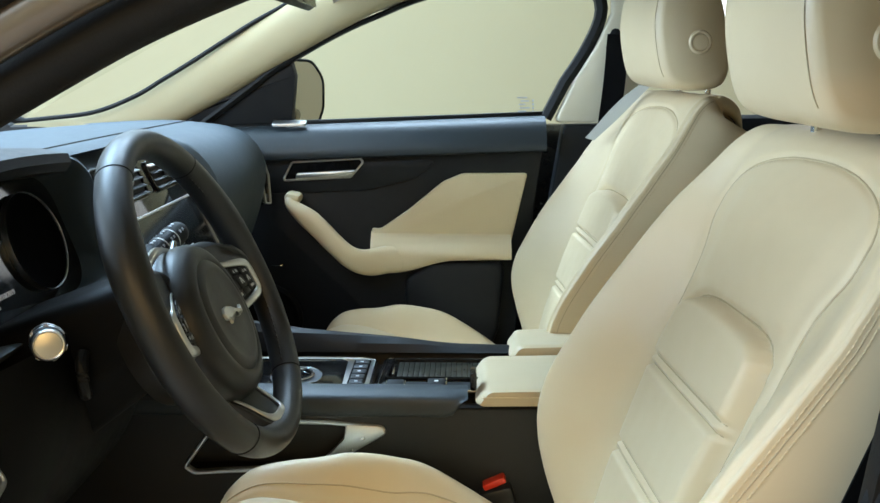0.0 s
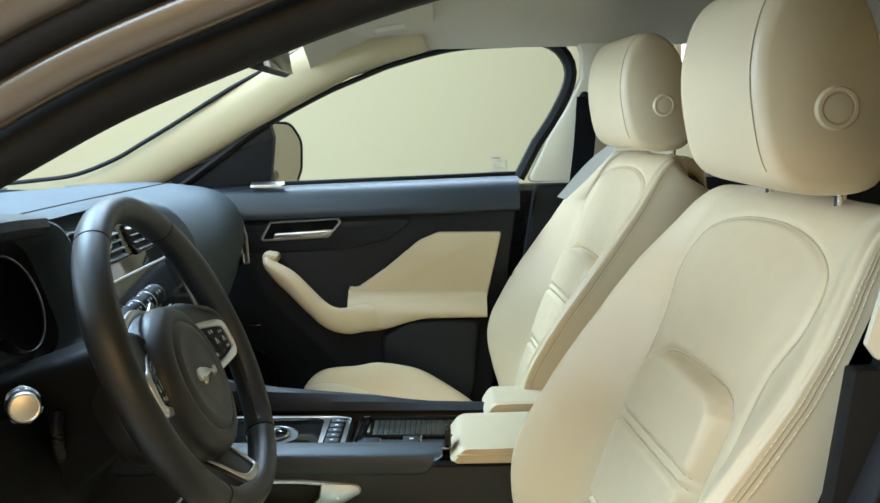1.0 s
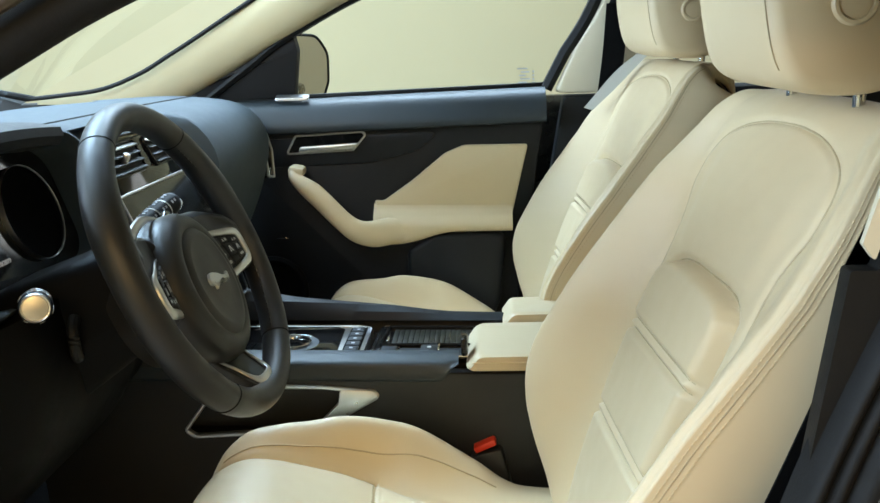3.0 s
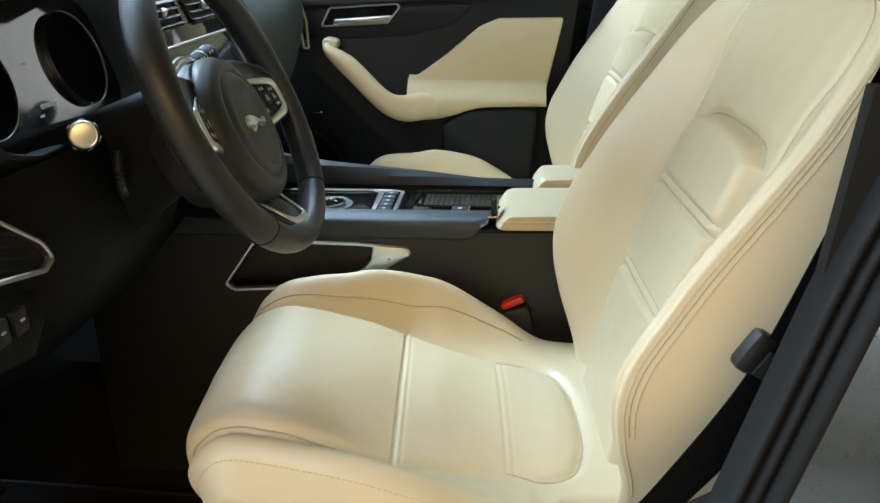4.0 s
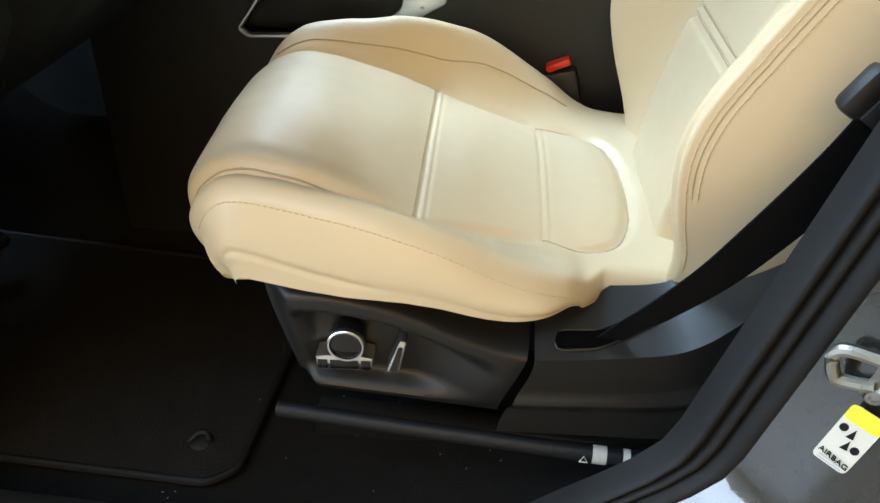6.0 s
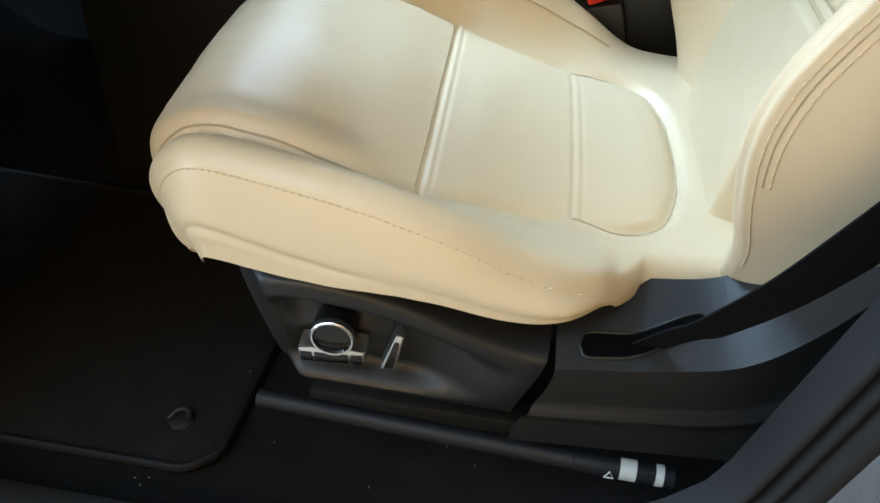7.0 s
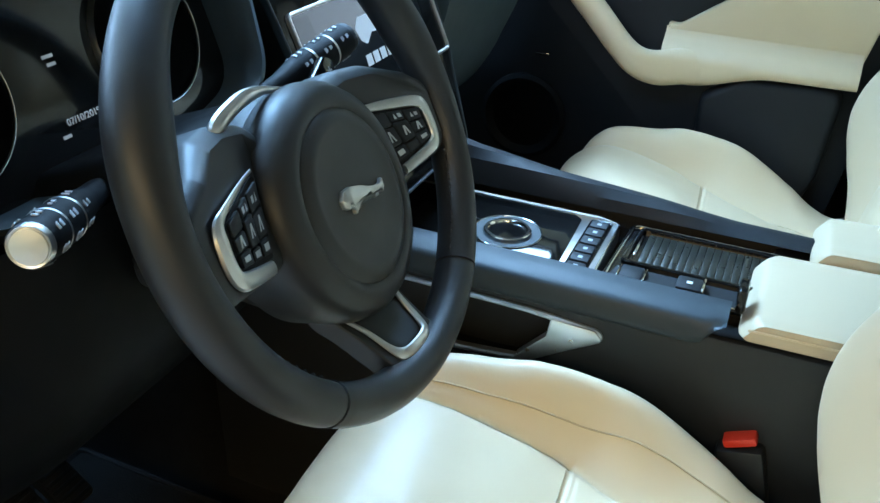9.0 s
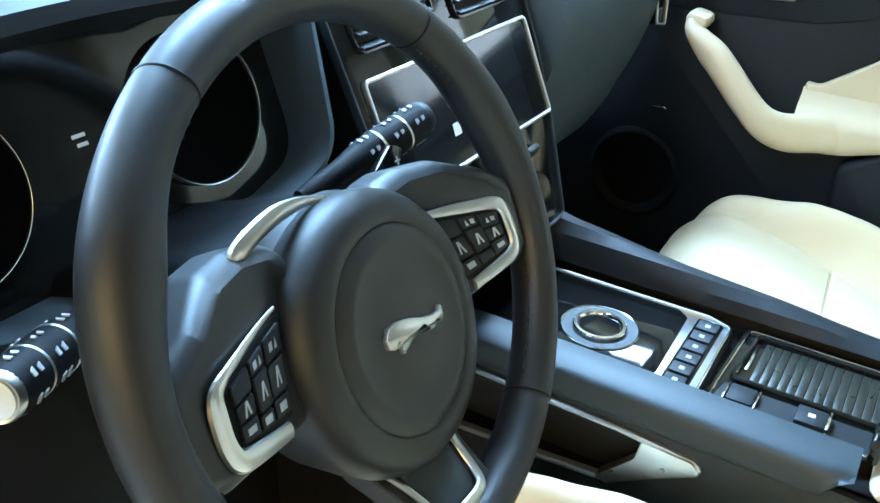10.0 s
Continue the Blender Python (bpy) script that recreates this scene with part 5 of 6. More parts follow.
def armrest():
    a = thing("armrest", "cream leather split-lid console armrest", "armrest")
    for name, y0, y1, x0, z1 in (("near_lid", -0.100, 0.052, 0.282, 0.873), ("far_lid", 0.056, 0.150, 0.338, 0.886)):
        o = rounded([(x0 + 0.004, 0.850), (x0, z1 - 0.020), (x0 + 0.014, z1), (0.62, z1 + 0.004), (0.62, 0.850)], [0.012, 0.012, 0.014, 0.01, 0.01], 5)
        rings = []
        for v in np.linspace(0, 1, 19):
            k = 1 - 0.10 * max(abs(2 * v - 1) - 0.80, 0) ** 2 / 0.04
            y = y0 + (y1 - y0) * v
            cx, cz = 0.45, 0.862
            rings.append([Vector((cx + (p[0] - cx) * (0.6 + 0.4 * k), y, cz + (p[1] - cz) * k)) for p in o])
        lid = part(name, sheet(rings, close_v=True, cap=True), ARM_LEATHER_DIMMED, a, "cream leather armrest lid", sharp=50)
        part("seam_welt", tube([Vector((x, y0 - 0.0006, 0.864)) for x in np.linspace(x0 + 0.01, 0.60, 12)], 0.0012, 6), LEATHER, lid)
    part("hinge_box", rbox((0.46, 0.02, 0.70), (0.32, 0.21, 0.30), 0.01), HARD_BLACK, a, "black console bin")
    part("latch", rbox((0.280, -0.062, 0.878), (0.010, 0.030, 0.028), 0.004), PIANO, a, "black lid latch")
    return a


armrest()


# ---- passenger door ----
def passenger_door():
    d = thing("door_1", "closed passenger door with cream insert and dark upper trim", "car door", kind="structure")
    Y = 0.64
    side = lambda a, b, h=0.0: Vector((a, Y - h, b))
    # main card
    card = rounded([(-0.34, 1.168), (0.445, 1.168), (0.405, 0.87), (0.365, 0.62), (0.32, 0.50), (-0.34, 0.50)], 0.01)
    part("door_card", plate(card, side, -0.04, 0.0, 0.004), SOFT_BLACK, d, "black door card")
    # dark sill rail under the glass, its top sloping inwards
    rows = []
    for x in np.linspace(-0.34, 0.448, 40):
        k = (x + 0.34) / 0.788
        zt = 1.186 + 0.018 * k
        rows.append([Vector((x, y, z)) for y, z in spline([(0.700, zt + 0.002), (0.665, zt), (0.640, zt - 0.012), (0.622, zt - 0.040), (0.616, zt - 0.060), (0.622, zt - 0.070), (0.64, zt - 0.072)], 20)])
    part("upper_trim", sheet(rows), SLATE, d, "dark slate upper door trim")
    # lowered field with the release handle
    fld = rounded([(-0.21, 1.108), (0.22, 1.118), (0.16, 1.075), (0.06, 1.052), (-0.21, 1.045)], 0.02)
    part("handle_field", plate(fld, side, 0.0, 0.004, 0.002), SOFT_BLACK, d, "dark handle field")
    ho = rounded([(-0.130, 1.074), (-0.105, 1.118), (0.046, 1.124), (0.054, 1.114), (0.024, 1.080)], 0.008)
    hb = part("handle_recess", plate(ho, side, 0.0, 0.006), PIANO, d, "gloss black handle recess")
    part("handle_bezel", ring_plate(ho, side, 0.0, 0.011, 0.0042), SATIN, hb, "thin chrome bezel")
    lev = rounded([(-0.098, 1.080), (-0.094, 1.092), (0.034, 1.098), (0.026, 1.084)], 0.003)
    part("release_lever", plate(lev, side, 0.004, 0.016, 0.003), SATIN, hb, "satin silver release lever")
    part("memory_pin", rbox((0.012, 0.628, 1.131), (0.014, 0.006, 0.003), 0.001), CHROME, d)
    # cream insert
    ins = rounded([(0.066, 0.968), (0.085, 0.966), (0.150, 1.010), (0.225, 1.070), (0.268, 1.087), (0.408, 1.086), (0.368, 0.915), (0.34, 0.905), (0.066, 0.925)], [0.004, 0.02, 0.05, 0.05, 0.03, 0.006, 0.01, 0.01, 0.004], 5)
    part("insert", plate(ins, side, 0.0, 0.012, 0.004, seg=4), LEATHER, d, "cream leather door insert", sharp=30)
    # armrest bulge below the insert and the slanting pull
    rows = []
    for x in np.linspace(0.064, 0.372, 36):
        k = (x - 0.064) / 0.308
        zt = 0.940 - 0.006 * k
        zb = 0.868 + 0.026 * float(smoothstep(0.15, 0.6, k))
        rows.append([Vector((x, y, z)) for y, z in spline([(0.630, zt + 0.022), (0.624, zt + 0.012), (0.606, zt - 0.002), (0.596, zt - 0.020), (0.597, (zt + zb) / 2 - 0.010), (0.608, zb + 0.004), (0.637, zb)], 22)])
    part("door_armrest", sheet(rows), LEATHER, d, "cream leather armrest")
    pull = spline([(-0.105, 0.595, 1.048), (-0.098, 0.578, 1.030), (-0.052, 0.570, 0.992), (0.000, 0.566, 0.938), (0.030, 0.570, 0.913), (0.062, 0.584, 0.902), (0.100, 0.604, 0.903), (0.140, 0.618, 0.906)], 44)
    rad = [0.010 + 0.012 * float(smoothstep(0, 0.25, i / 43)) + 0.009 * float(smoothstep(0.5, 0.8, i / 43)) for i in range(44)]
    rings = []
    for i, p in enumerate(pull):
        a = Vector(pull[min(i + 1, 43)]) - Vector(pull[max(i - 1, 0)])
        a.normalize()
        n = Vector((0, 1, 0)).cross(a).normalized()
        rings.append([Vector(p) + n * (rad[i] * math.cos(t)) + Vector((0, 1, 0)) * (0.020 * math.sin(t)) for t in np.linspace(0, 2 * math.pi, 18, endpoint=False)])
    part("pull_handle", sheet(rings, close_v=True, cap=True), LEATHER, d, "cream leather pull handle")
    part("pull_cap", rbox((-0.098, 0.600, 1.044), (0.034, 0.050, 0.022), 0.009, (0, 12, 0)), LEATHER, d, "cream handle cap")
    # map pocket and speaker
    mp = rounded([(0.135, 0.855), (0.200, 0.892), (0.36, 0.895), (0.345, 0.74), (0.30, 0.62), (0.14, 0.62)], 0.03)
    part("map_pocket", plate(mp, side, 0.0, 0.030, 0.012, seg=3), SOFT_BLACK, d, "black map pocket")
    part("speaker_ring", lathe([(0.082, 0.0), (0.082, 0.006), (0.074, 0.010), (0.066, 0.008), (0.060, 0.003), (0.01, 0.003)], lambda a, b, h: side(-0.18 + a, 0.76 + b, h), 40), KNEE, d, "black round speaker grille")
    part("pocket_hook", rbox((-0.150, 0.634, 0.884), (0.026, 0.006, 0.004), 0.0015), CHROME, d)
    sw = part("switch_plate", plate(rounded([(-0.146, 0.642), (-0.072, 0.642), (-0.072, 0.662), (-0.146, 0.662)], 0.005), lambda a, b, h: Vector((a, b, 1.1925 + (0.642 - b) * -0.35 + h)), 0.0, 0.006, 0.001), SATIN, d, "satin silver switch plate")
    part("lock_switch", rbox((-0.108, 0.651, 1.1945), (0.026, 0.010, 0.006), 0.0015), PIANO, sw, "black lock switch")
    # window surround and glass
    win = [(-0.320, 1.199), (-0.206, 1.277), (-0.14, 1.322), (0.002, 1.394), (0.105, 1.436), (0.181, 1.463), (0.307, 1.492), (0.432, 1.498), (0.508, 1.489), (0.545, 1.463), (0.556, 1.42), (0.527, 1.352), (0.482, 1.283), (0.441, 1.205)]
    win_s = spline(win[:-1], 70).tolist() + [list(win[-1])]
    line = [Vector((x, 0.690, z)) for x, z in win_s]
    rings = []
    for i, p in enumerate(line):
        a = (line[min(i + 1, len(line) - 1)] - line[max(i - 1, 0)]).normalized()
        n = a.cross(Vector((0, 1, 0))).normalized()
        rear = float(smoothstep(0.43, 0.50, p.x)) if p.z > 1.3 else 1.0 * (p.x > 0.3)
        inn, out_ = -(0.010 + 0.004 * float(smoothstep(0.0, -0.25, p.x))) * (1 - rear), 0.024 * rear
        rings.append([p + n * q + Vector((0, h, 0)) for q, h in ((out_, 0.02), (out_, -0.012), ((inn + out_) / 2, -0.016), (inn, -0.010), (inn, 0.02))])
    part("window_frame", sheet(rings, close_v=True, cap=True), RUBBER, d, "black window frame seal")
    bm = bmesh.new()
    bm.faces.new([bm.verts.new((x, 0.700, z)) for x, z in win_s])
    pane = part("pane", bm, GLASS, d, "clear side window glass")
    pane.visible_shadow = False
    part("belt_seal", rbox((0.08, 0.694, 1.2015), (0.76, 0.012, 0.010), 0.003, (0, -1.3, 0)), RUBBER, d)
    # mirror sail in the window's corner
    sail = [(-0.44, 1.188), (-0.36, 1.212), (-0.110, 1.350), (-0.098, 1.300), (-0.112, 1.192)]
    part("mirror_sail", plate(rounded(sail, 0.004), lambda a, b, h: Vector((a, 0.700 - h, b)), -0.02, 0.012, 0.004), SOFT_BLACK, d, "black mirror sail panel")
    # printed glass mark
    for k in range(6):
        part("glass_mark", rbox((0.400 + 0.006 * (k % 2), 0.698, 1.245 - 0.0075 * k), (0.022 - 0.004 * (k % 3), 0.0006, 0.003), 0), GREY_MARK, pane)
    for k in range(4):
        part("glass_mark", rbox((0.424, 0.698, 1.238 - 0.008 * k), (0.004, 0.0006, 0.005), 0), GREY_MARK, pane)
    # outer skin
    part("outer_skin", rbox((0.05, 0.80, 0.80), (0.95, 0.03, 0.76), 0.01), PAINT, d, "dark metallic door skin")
    return d


passenger_door()


def door_mirror():
    m = thing("door_mirror", "dark door mirror with a framed glass", "wing mirror")
    o = rounded([(-0.085, -0.068), (0.050, -0.070), (0.070, -0.034), (0.074, 0.036), (0.036, 0.080), (-0.050, 0.084), (-0.085, 0.060)], [0.02, 0.022, 0.04, 0.05, 0.05, 0.04, 0.03], 8)
    put = frame_of((-0.130, 0.940, 1.250), (0.56, 0.83, 0), (0, 0, 1))
    back = []
    for k, h in ((1.06, 0.004), (1.10, 0.02), (1.02, 0.07), (0.75, 0.11), (0.35, 0.125)):
        back.append([put(a * k, b * k, -h) for a, b in o])
    part("housing", sheet(back, close_v=True, cap=True), PIANO, m, "black mirror housing")
    part("bezel", ring_plate([(a * 1.07, b * 1.07) for a, b in o], put, -0.004, 0.006, 0.007), SOFT_BLACK, m, "black bezel")
    part("mirror_glass", plate(o, put, -0.003, 0.003), MIRROR, m, "mirror glass")
    part("mirror_arm", rbox((-0.17, 0.80, 1.205), (0.09, 0.18, 0.03), 0.012), PIANO, m, "black mirror arm")
    return m


door_mirror()


# ---- body shell: pillars, roof, windscreen ----
def a_pillar(name, sgn, mat, label):
    """A lined windscreen pillar, swept along its slope."""
    p = spline([(-0.70, 0.70, 1.160), (-0.55, 0.70, 1.178), (-0.40, 0.690, 1.236), (-0.20, 0.680, 1.343), (0.0, 0.660, 1.448), (0.12, 0.640, 1.500), (0.24, 0.625, 1.530)], 40)
    rings = []
    for i, q in enumerate(p):
        a = Vector(p[min(i + 1, 39)]) - Vector(p[max(i - 1, 0)])
        a.normalize()
        up = a.cross(Vector((0, 1, 0))).normalized()
        up = up if up.z > 0 else -up
        w = 0.050
        prof = [(-w, 0.045), (-w, 0.0), (-w * 0.4, -0.022), (w * 0.4, -0.026), (w, -0.010), (w, 0.04)]
        sm = spline(prof, 16)
        rings.append([Vector((q[0], sgn * q[1], q[2])) + up * u_ + Vector((0, sgn * h, 0)) for u_, h in sm])
    ob = part(name, sheet(rings, close_v=True, cap=True), mat)
    return tagged(ob, label, "pillar", kind="structure")


def windscreen_seal():
    line = spline([(-0.80, 0.66, 1.205), (-0.64, 0.66, 1.217), (-0.538, 0.66, 1.229), (-0.448, 0.66, 1.261), (-0.383, 0.66, 1.296), (-0.318, 0.66, 1.332), (-0.19, 0.66, 1.406), (-0.139, 0.66, 1.432), (0.0, 0.655, 1.500)], 50)
    tagged(part("windscreen_seal", tube(line, 0.0050, 8), RUBBER), "black seal along the windscreen edge", "seal", kind="structure")


windscreen_seal()
a_pillar("a_pillar_passenger", 1, A_TRIM_SHADED, "cream lined windscreen pillar")


def windscreen():
    rows = []
    for v in np.linspace(-1, 1, 21):
        y = 0.66 * v
        b = 0.05 * v * v
        rows.append([Vector((x + b, y, z)) for x, z in spline([(-0.86, 1.16), (-0.52, 1.33), (-0.24, 1.47), (0.02, 1.555)], 12)])
    ob = part("windscreen", sheet(rows), GLASS)
    ob.visible_shadow = False
    tagged(ob, "clear raked windscreen glass", "windscreen", kind="structure")


windscreen()


def headlining():
    rows = []
    for x in np.linspace(0.0, 2.1, 40):
        row = []
        for v in np.linspace(-1, 1, 41):
            y = 0.66 * v
            z = 1.585 - 0.10 * abs(v) ** 3.5 - 0.05 * float(smoothstep(0.12, 0.0, x)) - 0.04 * float(smoothstep(1.6, 2.1, x))
            row.append(Vector((x, y, z)))
        rows.append(row)
    ob = part("ceiling", sheet(rows), HEADLINER)
    tagged(ob, "grey-beige fabric headlining", "ceiling", kind="structure")
    # side rail lining above the passenger window
    rows = []
    for x in np.linspace(0.06, 1.5, 50):
        zt = float(np.interp(x, [0.06, 0.15, 0.3, 0.5, 0.7, 0.95, 1.2, 1.5], [1.425, 1.452, 1.492, 1.506, 1.504, 1.485, 1.425, 1.33]))
        rows.append([Vector((x, y, z)) for y, z in spline([(0.700, zt), (0.672, zt + 0.004), (0.648, zt + 0.025), (0.630, zt + 0.05), (0.60, zt + 0.066), (0.50, 1.572)], 14)])
    tagged(part("roof_rail_lining", sheet(rows), HEADLINER), "grey-beige roof rail lining", "trim", kind="structure")


headlining()


def grab_handle():
    g = thing("grab_handle", "folded grey grab handle on the roof lining", "grab handle")
    pts = spline([(0.300, 0.628, 1.540), (0.315, 0.600, 1.536), (0.36, 0.588, 1.530), (0.45, 0.588, 1.530), (0.495, 0.600, 1.536), (0.510, 0.628, 1.540)], 30)
    part("bar", tube(pts, 0.009, 10), HEADLINER, g, "grey bar")
    for x in (0.305, 0.505):
        part("foot", rbox((x, 0.622, 1.540), (0.034, 0.030, 0.024), 0.007), HEADLINER, g, "grey mounting foot")


grab_handle()


def sun_visor():
    v = thing("sun_visor", "folded grey sun visor with a white label", "sun visor")
    part("board", rbox((0.185, 0.46, 1.528), (0.17, 0.36, 0.022), 0.009, (0, -9, 0)), HEADLINER, v, "grey padded board")
    part("label", rbox((0.180, 0.500, 1.5155), (0.060, 0.080, 0.001), 0.0003, (0, -9, 0)), LABEL_WHITE, v, "white label")


sun_visor()


def rear_view_mirror():
    m = thing("interior_mirror", "black interior mirror on the windscreen", "mirror")
    part("stem", tube([Vector((-0.07, 0.02, 1.50)), Vector((-0.02, 0.02, 1.46)), Vector((0.01, 0.02, 1.445))], 0.012, 10), SOFT_BLACK, m, "black stem")
    part("sensor_cover", rbox((-0.055, 0.03, 1.475), (0.12, 0.10, 0.04), 0.015, (0, -30, 0)), HEADLINER, m, "grey sensor cover")
    part("housing", rbox((0.030, 0.02, 1.435), (0.022, 0.24, 0.062), 0.010, (0, -8, 0)), SOFT_BLACK, m, "black housing")
    part("glass", rbox((0.0415, 0.02, 1.4335), (0.002, 0.225, 0.050), 0.0008, (0, -8, 0)), SCREEN, m, "dark tinted mirror glass")


rear_view_mirror()


def b_pillar(name, sgn):
    up = [(0.468, 1.190), (0.512, 1.283), (0.556, 1.352), (0.588, 1.420), (0.586, 1.470), (0.560, 1.530), (0.740, 1.530), (0.690, 1.400), (0.640, 1.190)]
    o = rounded(up, 0.012)
    p = plate(o, lambda a, b, h: Vector((a, sgn * (0.690 - h - 0.10 * max(b - 1.30, 0)), b)), -0.01, 0.020, 0.006, seg=3)
    tagged(part(name, p, PILLAR_TRIM), "cream upper centre pillar trim", "pillar", kind="structure")
    lo = rounded([(0.400, 0.52), (0.425, 0.80), (0.488, 1.186), (0.642, 1.186), (0.70, 0.80), (0.72, 0.52)], 0.01)
    p = plate(lo, lambda a, b, h: Vector((a, sgn * (0.690 - h), b)), -0.02, 0.030, 0.006, seg=3)
    tagged(part(name + "_lower", p, SOFT_BLACK), "black lower centre pillar trim", "pillar", kind="structure")


b_pillar("b_pillar_passenger", 1)


def driver_pillar():
    """The driver's centre pillar lining, behind the door seal."""
    up = rounded([(0.562, 1.178), (0.571, 1.166), (0.592, 1.250), (0.616, 1.350), (0.648, 1.480), (0.632, 1.480), (0.603, 1.345), (0.580, 1.250)], 0.002)
    tagged(part("b_pillar_driver", plate(up, lambda a, b, h: Vector((a, -0.690 + h, b)), -0.01, -0.004, 0.001, seg=2), PILLAR_TRIM), "cream upper centre pillar trim", "pillar", kind="structure")
    lo = rounded([(0.470, 0.45), (0.500, 0.70), (0.530, 0.95), (0.556, 1.160), (0.574, 1.160), (0.593, 1.250), (0.616, 1.350), (0.648, 1.480), (0.80, 1.480), (0.80, 0.45)], 0.003)
    tagged(part("b_pillar_driver_lower", plate(lo, lambda a, b, h: Vector((a, -0.690 + h, b)), -0.01, 0.010, 0.004, seg=2), RUBBER), "black lower centre pillar trim", "pillar", kind="structure")


driver_pillar()


# ---- driver's doorway: roof rail, seals, centre pillar with striker ----
def doorway():
    path = [(-0.42, 1.055), (-0.20, 1.192), (0.008, 1.300), (0.082, 1.337), (0.154, 1.365), (0.225, 1.390), (0.295, 1.409), (0.363, 1.417), (0.497, 1.417), (0.60, 1.407), (0.66, 1.38)]
    def strip(name, off, r, y, mat, label, flat=1.0, n=70):
        q = spline(path, n)
        t = np.gradient(q, axis=0)
        t /= np.linalg.norm(t, axis=1, keepdims=True)
        nn = np.stack([-t[:, 1], t[:, 0]], 1)
        pts = [Vector((a + m[0] * off, y, b + m[1] * off)) for (a, b), m in zip(q, nn)]
        rings = []
        for i, p in enumerate(pts):
            d = (pts[min(i + 1, n - 1)] - pts[max(i - 1, 0)]).normalized()
            u = d.cross(Vector((0, 1, 0))).normalized()
            rings.append([p + u * (r * math.cos(k)) + Vector((0, r * flat * math.sin(k), 0)) for k in np.linspace(0, 2 * math.pi, 14, endpoint=False)])
        tagged(part(name, sheet(rings, close_v=True, cap=True), mat), label, "door frame", kind="structure")
    strip("door_seal", 0.016, 0.016, -0.712, RUBBER, "black rubber door seal")
    strip("frame_fold", 0.040, 0.014, -0.735, BRONZE, "brown metallic door frame fold", 0.8)
    strip("frame_gutter", 0.060, 0.012, -0.742, RUBBER, "black frame gutter seal", 0.8)
    strip("frame_outer", 0.084, 0.020, -0.750, BRONZE, "brown metallic outer roof frame", 0.6)
    strip("frame_gutter_outer", 0.108, 0.010, -0.762, RUBBER, "black outer roof gutter", 0.8)
    strip("roof_edge", 0.150, 0.040, -0.755, BRONZE, "brown metallic roof edge", 0.5)
    strip("roof_rail_driver", 0.085, 0.05, -0.665, HEADLINER, "grey-beige driver roof lining", 0.7)


doorway()


def centre_post():
    lean = lambda z: 0.420 + (z - 0.637) * 0.300 + 0.02 * float(smoothstep(1.0, 1.3, z))
    def band(name, x0, x1, y0, y1, mat, label, bulge=0.0, z0=0.52, z1=1.47):
        rows = []
        for z in np.linspace(z0, z1, 40):
            foot = 0.10 * float(smoothstep(0.66, 0.50, z))
            row = []
            for k in np.linspace(0, 1, 13):
                x = lean(z) - foot + x0 + (x1 - x0) * k
                y = y0 + (y1 - y0) * k - bulge * math.sin(k * math.pi)
                row.append(Vector((x, y, z)))
            rows.append(row)
        tagged(part(name, sheet(rows), mat), label, "pillar", kind="structure")
    band("pillar_seal", 0.000, 0.018, -0.690, -0.712, RUBBER, "black rubber pillar seal", 0.014)
    band("pillar_seal_lip", 0.018, 0.031, -0.710, -0.714, RUBBER, "black rubber seal lip", 0.006)
    band("pillar_step", 0.031, 0.045, -0.714, -0.726, RUBBER, "black sealed pillar step", 0.004)
    band("pillar_face", 0.045, 0.130, -0.726, -0.800, PAINT, "grey painted pillar face", 0.008)
    band("pillar_channel", 0.130, 0.185, -0.800, -0.770, RUBBER, "black rear pillar channel")
    band("pillar_rear", 0.185, 0.300, -0.770, -0.88, PAINT, "dark grey rear door edge", 0.01)
    st = thing("door_striker", "zinc steel door striker with two bolts", "door striker")
    base_put = frame_of((0.530, -0.7590, 0.790), (1.0, -0.87, 0.30), (0.10, -0.18, 1))
    put = lambda a, b, h=0.0: base_put(a * 0.75, b * 0.75, h * 0.75)
    part("base_plate", plate(rounded([(-0.004, -0.034), (0.020, -0.034), (0.024, 0.030), (0.0, 0.034)], 0.006), put, 0.0, 0.004, 0.001), STEEL, st, "steel base plate")
    loop = [put(0.004, 0.014, 0.002), put(-0.030, 0.018, 0.006), put(-0.040, 0.010, 0.008), put(-0.032, -0.012, 0.008), put(-0.022, -0.020, 0.006), put(0.006, -0.018, 0.002)]
    part("loop", tube([Vector(q) for q in spline([tuple(p) for p in loop], 30)], 0.0050, 10), STEEL, st, "round steel loop")
    for b in (-0.026, 0.022):
        f = lambda p, q, h, b=b: put(0.011 + p, b + q, 0.004 + h)
        part("bolt", lathe([(0.010, 0.0), (0.010, 0.003), (0.008, 0.005), (0.005, 0.0052), (0.004, 0.003)], f, 20), STEEL, st, "steel bolt head")
    lb = thing("airbag_label", "white and yellow airbag warning label on the pillar", "label")
    label_put = frame_of((0.524, -0.7655, 0.734), (1.0, -0.87, -0.12), (0.24, -0.12, 1))
    put = lambda a, b, h=0.0: label_put(a * 0.74, b * 0.9, h)
    base = rounded([(-0.017, -0.032), (0.017, -0.032), (0.017, 0.032), (-0.017, 0.032)], 0.006)
    b = part("backing", plate(base, put, 0.0, 0.0006), LABEL_WHITE, lb, "white backing")
    part("yellow_band", plate(rounded([(-0.017, 0.016), (0.017, 0.016), (0.017, 0.032), (-0.017, 0.032)], 0.005), put, 0.0005, 0.0009), LABEL_YELLOW, lb, "yellow band")
    for a, c, r in ((-0.010, 0.008, 0.004), (0.010, -0.006, 0.004)):
        part("pictogram", lathe([(r, 0.0005), (r, 0.0010)], lambda p, q, h, a=a, c=c: put(a + p, c + q, h), 16), LABEL_BLACK, lb)
